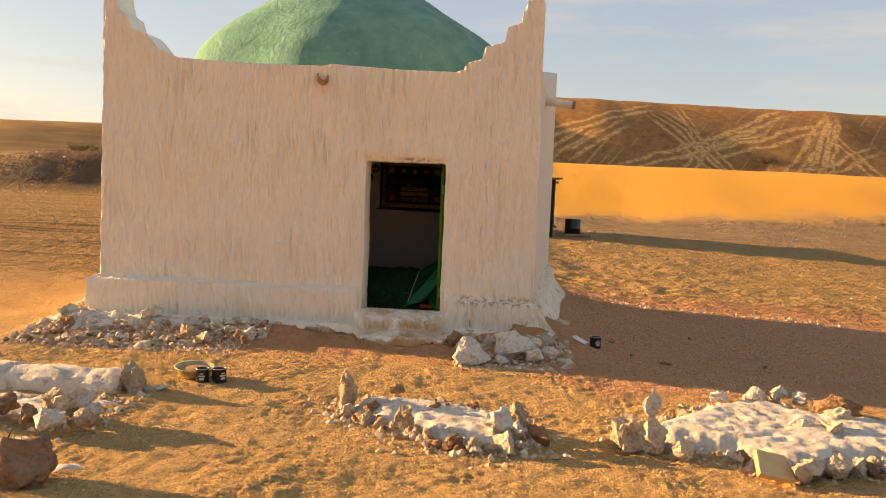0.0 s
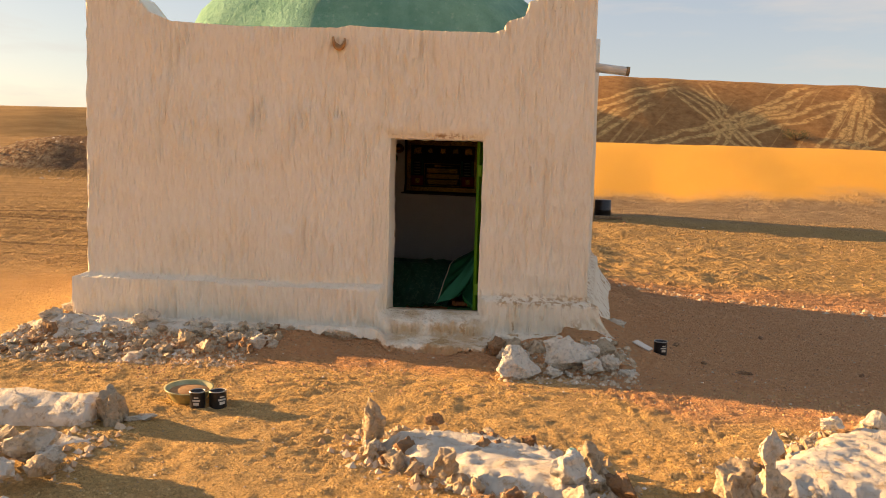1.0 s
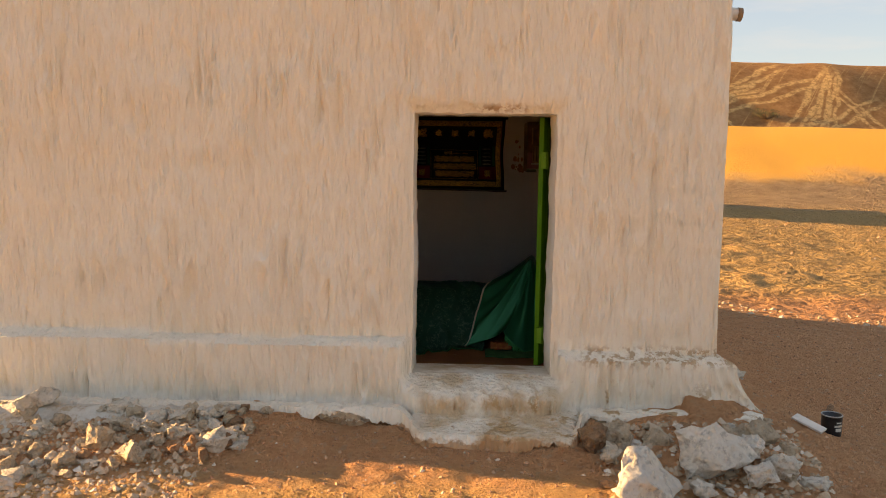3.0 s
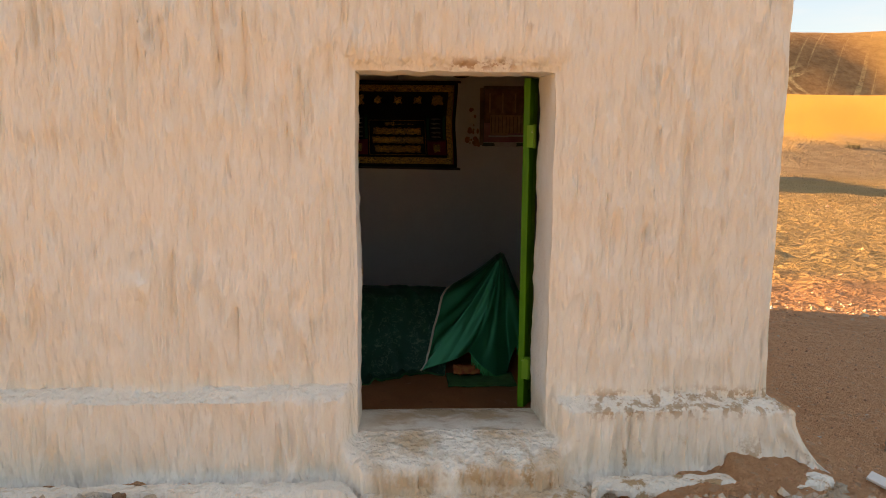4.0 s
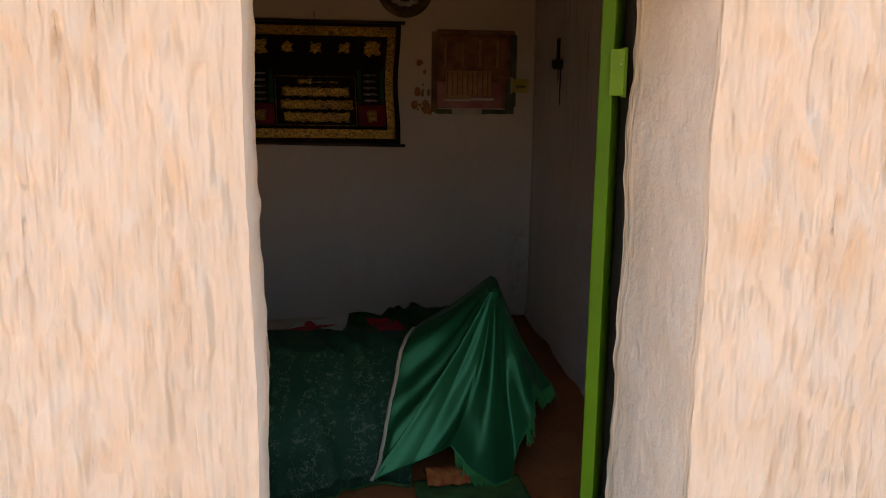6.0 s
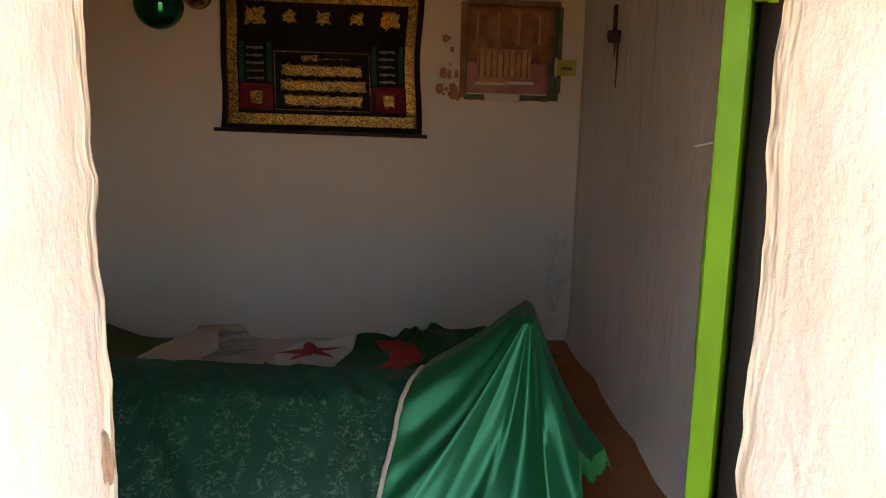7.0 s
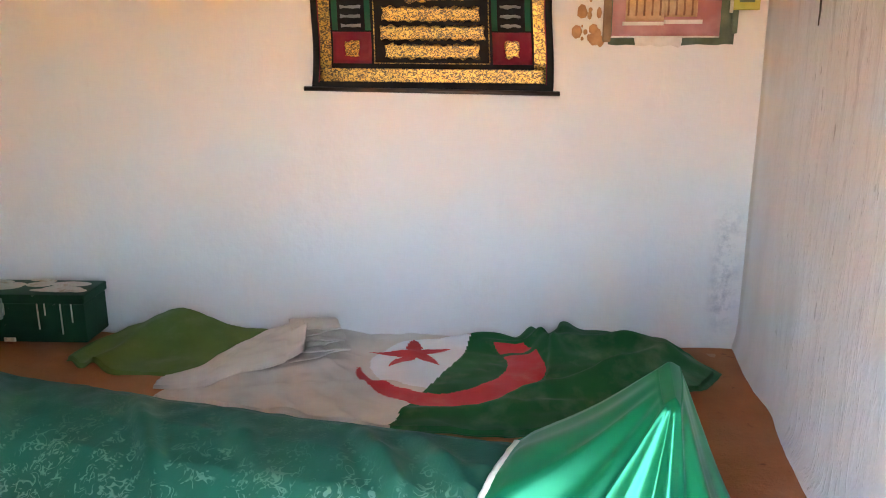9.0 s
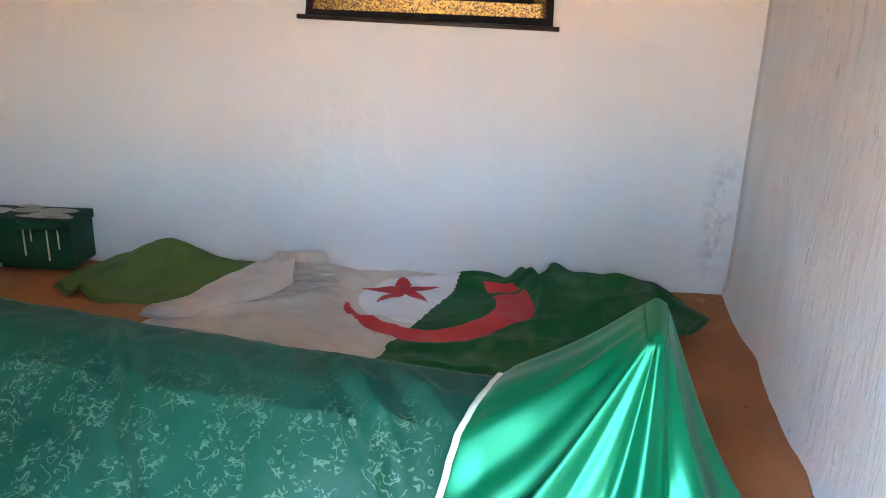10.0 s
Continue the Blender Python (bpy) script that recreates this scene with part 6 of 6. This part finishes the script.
def strip_point(u, v):
    x, y = strip_at(u, v)
    z = 0.118 + 0.045 * u ** 1.5 + 0.048 * math.sin(math.pi * min(1.0, v * 1.05)) * (0.3 + 0.7 * u)
    z += 0.014 * (1 - 2 * abs(nz(u * 2.5, v * 4.5, 41.0))) + 0.004 * nz(x * 18, y * 18, 5.0)
    if v < 0.04 or v > 0.96:
        z -= 0.012
    return x, y, z


sheet("strip", 90, 36, strip_point, M["flag_white"], bundle, thick=0.003)
for k, (x, y, w, d, z, turn) in enumerate(((-0.665, 3.085, 0.15, 0.24, 0.140, -66), (-0.672, 3.135, 0.15, 0.22, 0.166, -68), (-0.690, 3.19, 0.15, 0.19, 0.192, -70))):
    def fold_point(u, v, x=x, y=y, w=w, d=d, z=z, turn=turn, k=k):
        # a limp pleat: two layers joined by a rounded bight
        f = abs(2 * v - 1)
        up = 0.017 * (1 if v > 0.5 else -1) * min(1.0, (1 - (1 - f) ** 0.5) * 1.6 if f < 0.4 else 0.36 + 0.64 * f)
        lx, ly = w * (u - 0.5) * (1 + 0.10 * f), d * (f - 0.5)
        c, q = math.cos(radians(turn)), math.sin(radians(turn))
        px, py = x - ly * math.cos(radians(turn + 90)) - lx * c, y - ly * math.sin(radians(turn + 90)) - lx * q
        return px + 0.010 * nz(u * 3, f * 2, k), py + 0.010 * nz(u * 3, f * 2, k + 5.0), z + up + 0.012 * nz(u * 2.5, f * 2.0, k + 3) - 0.02 * f * u
    sheet("pleat", 26, 40, fold_point, M["flag_white"], bundle, thick=0.003)

olive_at = coons([(-1.65, 3.05), (-1.56, 2.97), (-1.42, 2.925), (-1.22, 2.915), (-1.02, 2.93)], [(-1.02, 2.93), (-0.94, 3.15), (-0.86, 3.36)], [(-1.55, 3.35), (-1.30, 3.372), (-1.1, 3.37), (-0.86, 3.36)], [(-1.65, 3.05), (-1.60, 3.20), (-1.55, 3.35)])


def olive_point(u, v):
    x, y = olive_at(u, v)
    z = floor_point((x + 2.6) / 3.7, (y - 0.36) / 3.12)[2] + 0.012 + 0.008 * nz(x * 5, y * 5, 4.0)
    rise = smooth(y, 3.05, 3.36)
    z += rise * (0.020 + 0.085 * math.exp(-(((x + 1.30) / 0.16) ** 2)))
    z += 0.035 * math.exp(-(((x + 1.46 - 0.2 * (y - 3.05)) / 0.045) ** 2)) * (1 - rise) + 0.02 * math.exp(-(((x + 1.60) / 0.04) ** 2))
    z += 0.010 * abs(nz(x * 11 + y * 3, y * 3, 1.0))
    if v < 0.03 or u < 0.02:
        z -= 0.014
    return x, y, z


olive = sheet("olive_cloth", 90, 60, olive_point, M["olive"], thick=0.003)
tagged(olive, "olive green cloth spread against the back wall", "cloth")

# metal chest
chest_pose = pose(-1.985, 3.275, 0.090, 0, 0, 2)
chest = thing("metal_chest", "dark green metal chest with paint-splashed lid", "chest", place=chest_pose)
part("body", box(0.70, 0.20, 0.165, (0, 0, 0), 0.006), M["chest_paint"], chest)
lid = part("lid", box(0.712, 0.212, 0.038, (0, 0, 0.166), 0.006), M["chest_paint"], chest)
rnd = random.Random(8)
for k in range(34):
    w, d = rnd.uniform(0.06, 0.18), rnd.uniform(0.03, 0.09)
    px, py = rnd.uniform(-0.33 + w / 2, 0.345 - w / 2), rnd.uniform(-0.10 + d / 2, 0.10 - d / 2)
    part("paint_splash", lathe([(0.0, 0.003), (w * 0.35, 0.0026), (w * 0.5, 0.0)], 14, pose(px, py, 0.2042 + 0.0004 * k) @ Matrix.Diagonal((1, d / w, 1, 1))), M["lime"], lid, "dried white paint")
for px, ln in ((-0.20, 0.07), (0.16, 0.11), (0.19, 0.05), (0.255, 0.13), (0.30, 0.08), (0.02, 0.05)):
    part("paint_drip", box(0.006, 0.003, ln, (px, -0.101, 0.166 - ln), 0.001), M["lime"], chest, "dried white drip")
hasp = part("hasp", box(0.045, 0.010, 0.075, (0.0, -0.108, 0.115), 0.004), M["steel"], chest, "steel hasp")
part("staple", box(0.03, 0.016, 0.022, (0.0, -0.108, 0.10), 0.004), M["steel"], hasp)
part("foot_splash", box(0.05, 0.004, 0.018, (0.03, -0.102, 0.002), 0.002), M["lime"], chest, "dried white paint")

# embroidered wall hanging
hang = thing("wall_hanging", "black and gold embroidered hanging on wooden rods", "wall hanging")
HX0, HX1, HZ0, HZ1 = -0.705, 0.228, 1.098, 1.752


def hang_local(x, z, lift):
    """A place on the cloth: x and z in metres from its lower corner, with the waves of the cloth."""
    f = (z / (HZ1 - HZ0))
    pinch = 0.012 * math.sin(math.pi * f)
    w = HX1 - HX0
    gx_ = HX0 + x + pinch * (1 - 2 * x / w) + 0.004 * math.sin(9 * f)
    gy_ = BACK - 0.022 - 0.006 * math.sin(7 * x + 2 * f) - 0.004 * nz(x * 5, z * 5) - lift
    return gx_, gy_, HZ0 + z - 0.010 * (x / w) * (1 - f)


HW, HH = HX1 - HX0, HZ1 - HZ0


def patch_on(name, x0, z0, x1, z1, material, lift, label="", nu=10, nv=6, ragged=0.0):
    def at(u, v):
        x, z = x0 + (x1 - x0) * u, z0 + (z1 - z0) * v
        if ragged:
            z += ragged * nz(x * 40, v * 2.0) * (1 if v in (0.0, 1.0) else 0)
            x += ragged * nz(z * 40, u * 2.0) * (1 if u in (0.0, 1.0) else 0)
        return hang_local(x, z, lift)
    return sheet(name, nu, nv, at, M[material], hang, label, thick=0.0012)


patch_on("cloth", 0, 0, HW, HH, "black_cloth", 0.0, "", 60, 40)
for name, x0, z0, x1, z1 in (("border", 0.030, 0.030, HW - 0.030, 0.080), ("border", 0.030, HH - 0.075, HW - 0.030, HH - 0.025), ("border", 0.030, 0.080, 0.074, HH - 0.075), ("border", HW - 0.074, 0.080, HW - 0.030, HH - 0.075)):
    patch_on(name, x0, z0, x1, z1, "gold", 0.003, "gold embroidered border", 40, 20)
for x in (0.026, HW - 0.030):
    patch_on("piping", x, 0.026, x + 0.004, HH - 0.021, "red_velvet", 0.0034, "red piping", 2, 20)
for x0 in (0.082, HW - 0.082 - 0.150):
    red = patch_on("red_field", x0, 0.098, x0 + 0.150, 0.215, "red_velvet", 0.003, "dark red velvet field")
    patch_on("medallion", x0 + 0.047, 0.124, x0 + 0.103, 0.182, "gold", 0.0048, "gold medallion", 8, 8, 0.012)
    patch_on("column", x0, 0.220, x0 + 0.022, 0.40, "green_velvet", 0.003, "green column")
    patch_on("column", x0 + 0.128, 0.220, x0 + 0.150, 0.40, "green_velvet", 0.003, "green column")
    for k in range(5):
        patch_on("thread_bar", x0 + 0.034, 0.232 + 0.034 * k, x0 + 0.112, 0.243 + 0.034 * k, "silver", 0.003, "silver thread bar", 8, 2, 0.006)
# middle panel
for a, b, c, d in ((0.242, 0.098, HW - 0.242, 0.102), (0.242, 0.102, 0.246, 0.36), (HW - 0.246, 0.102, HW - 0.242, 0.36), (0.242, 0.36, HW - 0.242, 0.364)):
    patch_on("gold_line", a, b, c, d, "gold", 0.0028, "gold line", 20, 2)
for k, (x0, x1) in enumerate(((0.285, 0.650), (0.268, 0.672), (0.278, 0.655))):
    patch_on("gold_band", x0, 0.118 + 0.068 * k, x1, 0.170 + 0.068 * k, "gold", 0.004, "raised gold embroidery band", 60, 6, 0.012)
patch_on("gold_band", 0.37, 0.322, 0.45, 0.348, "gold", 0.004, "raised gold embroidery", 20, 4, 0.012)
patch_on("gold_line", 0.45, 0.330, 0.60, 0.336, "gold", 0.004, "gold line", 20, 2, 0.006)
for k in range(5):
    xc = 0.155 + (HW - 0.31) * k / 4
    s = 0.045 if k in (0, 4) else 0.030
    patch_on("medallion", xc - s, 0.515 - s * 0.8, xc + s, 0.515 + s * 0.8, "gold", 0.003, "small gold medallion", 12, 8, 0.022)
part("rod", tube(0.009, 0.009, HW + 0.055, 12, pose(HX0 - 0.030, BACK - 0.024, HZ0 + 0.001, 0, 91, 0)), M["rod"], hang, "dark wooden rod", True)
part("rod", tube(0.009, 0.009, HW + 0.045, 12, pose(HX0 - 0.020, BACK - 0.024, HZ1, 0, 90, 0)), M["rod"], hang, "dark wooden rod", True)
part("hook", tube(0.004, 0.004, 0.05, 8, pose(-0.24, BACK - 0.005, HZ1 + 0.022, 60, 0, 0)), M["steel"], hang, "steel nail")

# torn poster in a broken frame
poster = thing("poster", "faded torn poster in the remains of a frame", "poster")
PX0, PX1, PZ0, PZ1 = 0.425, 0.885, 1.292, 1.700


def flat(name, x0, z0, x1, z1, y, material, label="", ragged=0.0, nu=14, nv=10, shear=0.0):
    def at(u, v):
        x, z = x0 + (x1 - x0) * u + shear * v, z0 + (z1 - z0) * v
        if u in (0.0, 1.0):
            x += ragged * nz(z * 30, 1.0 + u)
        if v in (0.0, 1.0):
            z += ragged * nz(x * 30, 2.0 + v)
        return x, BACK - y + 0.002 * nz(x * 8, z * 8), z
    return sheet(name, nu, nv, at, M[material], poster, label, thick=0.0016)


flat("backing", PX0, PZ0 - 0.03, PX1, PZ1 + 0.012, 0.012, "paper_green", "green printed border", 0.006)
flat("torn_strip", PX0 + 0.10, PZ0 - 0.034, PX0 + 0.27, PZ0 - 0.002, 0.014, "paper_white", "bare strip where the border is torn", 0.010)
flat("print_floor", PX0 + 0.012, PZ0, PX1 - 0.055, PZ0 + 0.15, 0.016, "paper_floor", "printed red marble floor", 0.002)
flat("print_wall", PX0 + 0.012, PZ0 + 0.15, PX1 - 0.030, PZ1, 0.016, "paper_brown", "printed dark interior", 0.002)
flat("print_shrine", PX0 + 0.06, PZ0 + 0.055, PX0 + 0.20, PZ0 + 0.21, 0.0185, "paper_sand", "printed carved screen", 0.0)
flat("print_shrine", PX0 + 0.20, PZ0 + 0.070, PX0 + 0.32, PZ0 + 0.21, 0.0185, "paper_sand", "printed carved screen", 0.0)
flat("print_step", PX0 + 0.05, PZ0 + 0.040, PX0 + 0.20, PZ0 + 0.053, 0.019, "paper_white", "printed pale step", 0.0, shear=0.0)
flat("print_step", PX0 + 0.20, PZ0 + 0.045, PX0 + 0.34, PZ0 + 0.060, 0.019, "paper_white", "printed pale step")
for k in range(9):
    flat("print_bar", PX0 + 0.066 + 0.029 * k, PZ0 + 0.075, PX0 + 0.073 + 0.029 * k, PZ0 + 0.20, 0.0205, "paper_brown", "printed dark bar", 0.0, 2, 4)
for k in range(4):
    flat("print_column", PX0 + 0.05 + 0.10 * k, PZ0 + 0.23, PX0 + 0.062 + 0.10 * k, PZ1 - 0.03, 0.019, "paper_sand", "printed pale column", 0.0, 2, 6)
flat("white_edge", PX0 + 0.010, PZ0 - 0.004, PX1 - 0.055, PZ0 + 0.002, 0.018, "paper_white", "pale paper edge", 0.001)
part("frame_strip", box(0.030, 0.020, 0.44, (PX0 - 0.006, BACK - 0.014, PZ0 - 0.02), 0.006, None), M["wood"], poster, "broken wooden frame strip")
part("frame_strip", box(0.45, 0.018, 0.026, ((PX0 + PX1) / 2, BACK - 0.014, PZ1), 0.006), M["wood"], poster, "broken wooden frame strip")
part("frame_strip", box(0.022, 0.018, 0.40, (PX1 - 0.002, BACK - 0.013, PZ0 + 0.01), 0.006), M["paper_green"], poster, "dark frame strip")

card = part("card", box(0.095, 0.012, 0.075, (0.915, BACK - 0.032, 1.385), 0.003), M["yellow"], None)
tagged(card, "small yellow-green card in a clear cover", "card")
cover = part("cover_edge", box(0.010, 0.016, 0.095, (0.862, BACK - 0.034, 1.375), 0.002), M["paper_white"], card, "clear plastic edge")
part("card_bar", box(0.055, 0.002, 0.012, (0.915, BACK - 0.0392, 1.412), 0.0005), M["paper_green"], card, "dark printed bar")

rnd = random.Random(14)
chip = thing("bare_plaster_patch", "flaked plaster baring orange clay on the wall", "plaster patch")
for k in range(26):
    s = rnd.uniform(0.004, 0.022)
    x, z = rnd.gauss(0.345, 0.022), 1.28 + 0.30 * rnd.random() ** 2
    if k < 8:
        x, z, s = 0.36 + 0.05 * rnd.random(), 1.27 + 0.05 * rnd.random(), rnd.uniform(0.012, 0.028)
    part("flake", lathe([(0, 0.0032), (s * 0.7, 0.003), (s, 0)], 7, pose(x, BACK - 0.009, z, 90, 0, 0) @ Matrix.Diagonal((rnd.uniform(0.6, 1), rnd.uniform(0.8, 1.5), 1, 1))), M["patch"], chip)

plate = thing("round_plate", "round dark bronze plate with pale relief on the wall", "plate")
part("disc", lathe([(0.0, 0.010), (0.105, 0.010), (0.118, 0.022), (0.150, 0.026), (0.157, 0.015), (0.155, 0.0)], 48, pose(0.252, BACK - 0.008, 1.938, 90, 0, 0)), M["plate"], plate, "", True)
for k in range(6):
    a = radians(-150 + 24 * k)
    part("relief", lathe([(0, 0.016), (0.012, 0.014), (0.02, 0.010)], 10, pose(0.252 + 0.085 * math.cos(a), BACK - 0.010, 1.938 + 0.085 * math.sin(a), 90, 0, 0) @ Matrix.Diagonal((1.3, 0.7, 1, 1))), M["print"], plate, "pale relief")


def bauble(x, y, z, r, material, label):
    ob = thing("bauble", label, "ornament", "hanging baubles")
    prof = [(r * math.sin(math.pi * k / 20), -r * math.cos(math.pi * k / 20)) for k in range(21)]
    part("ball", lathe(prof, 36, pose(x, y, z)), M[material], ob, "", True)
    part("cap", tube(r * 0.18, r * 0.16, r * 0.22, 14, pose(x, y, z + r * 0.95)), M["steel"], ob, "metal cap", True)
    part("thread", tube(0.0012, 0.0012, 2.33 - z - r, 6, pose(x, y, z + r)), M["steel"], ob, "thin thread")


bauble(-0.672, 2.0, 1.500, 0.070, "green_glass", "shiny dark green bauble hanging from the ceiling")
bauble(-0.690, 2.75, 1.620, 0.055, "gold_glass", "shiny gold bauble hanging from the ceiling")
bauble(-1.86, 3.15, 1.585, 0.055, "gold_glass", "shiny gold bauble hanging from the ceiling")

# candle bracket with soot on the side wall
bracket = thing("wall_bracket", "blackened metal candle bracket with soot below", "bracket")
wx = 0.735 + 0.0885 * (2.71 - 0.37)
part("bracket_plate", box(0.014, 0.035, 0.13, (wx - 0.002, 2.745, 1.515), 0.004), M["soot"], bracket)
part("bracket_cup", lathe([(0.0, 0), (0.026, 0.0), (0.034, 0.02), (0.032, 0.045), (0.0, 0.040)], 16, pose(wx - 0.016, 2.70, 1.495)), M["soot"], bracket, "", True)
for y, long, wide in ((2.685, 0.18, 0.014), (2.735, 0.06, 0.010)):
    sheet("soot_drip", 4, 16, lambda u, v, y=y, long=long, wide=wide: (wx - 0.007 - 0.0885 * (2.71 - y), y + wide * (u - 0.5) * (1.2 - v) + 0.006 * nz(v * 5, y), 1.50 - long * v), M["soot"], bracket, "dark soot streak", thick=0.003)
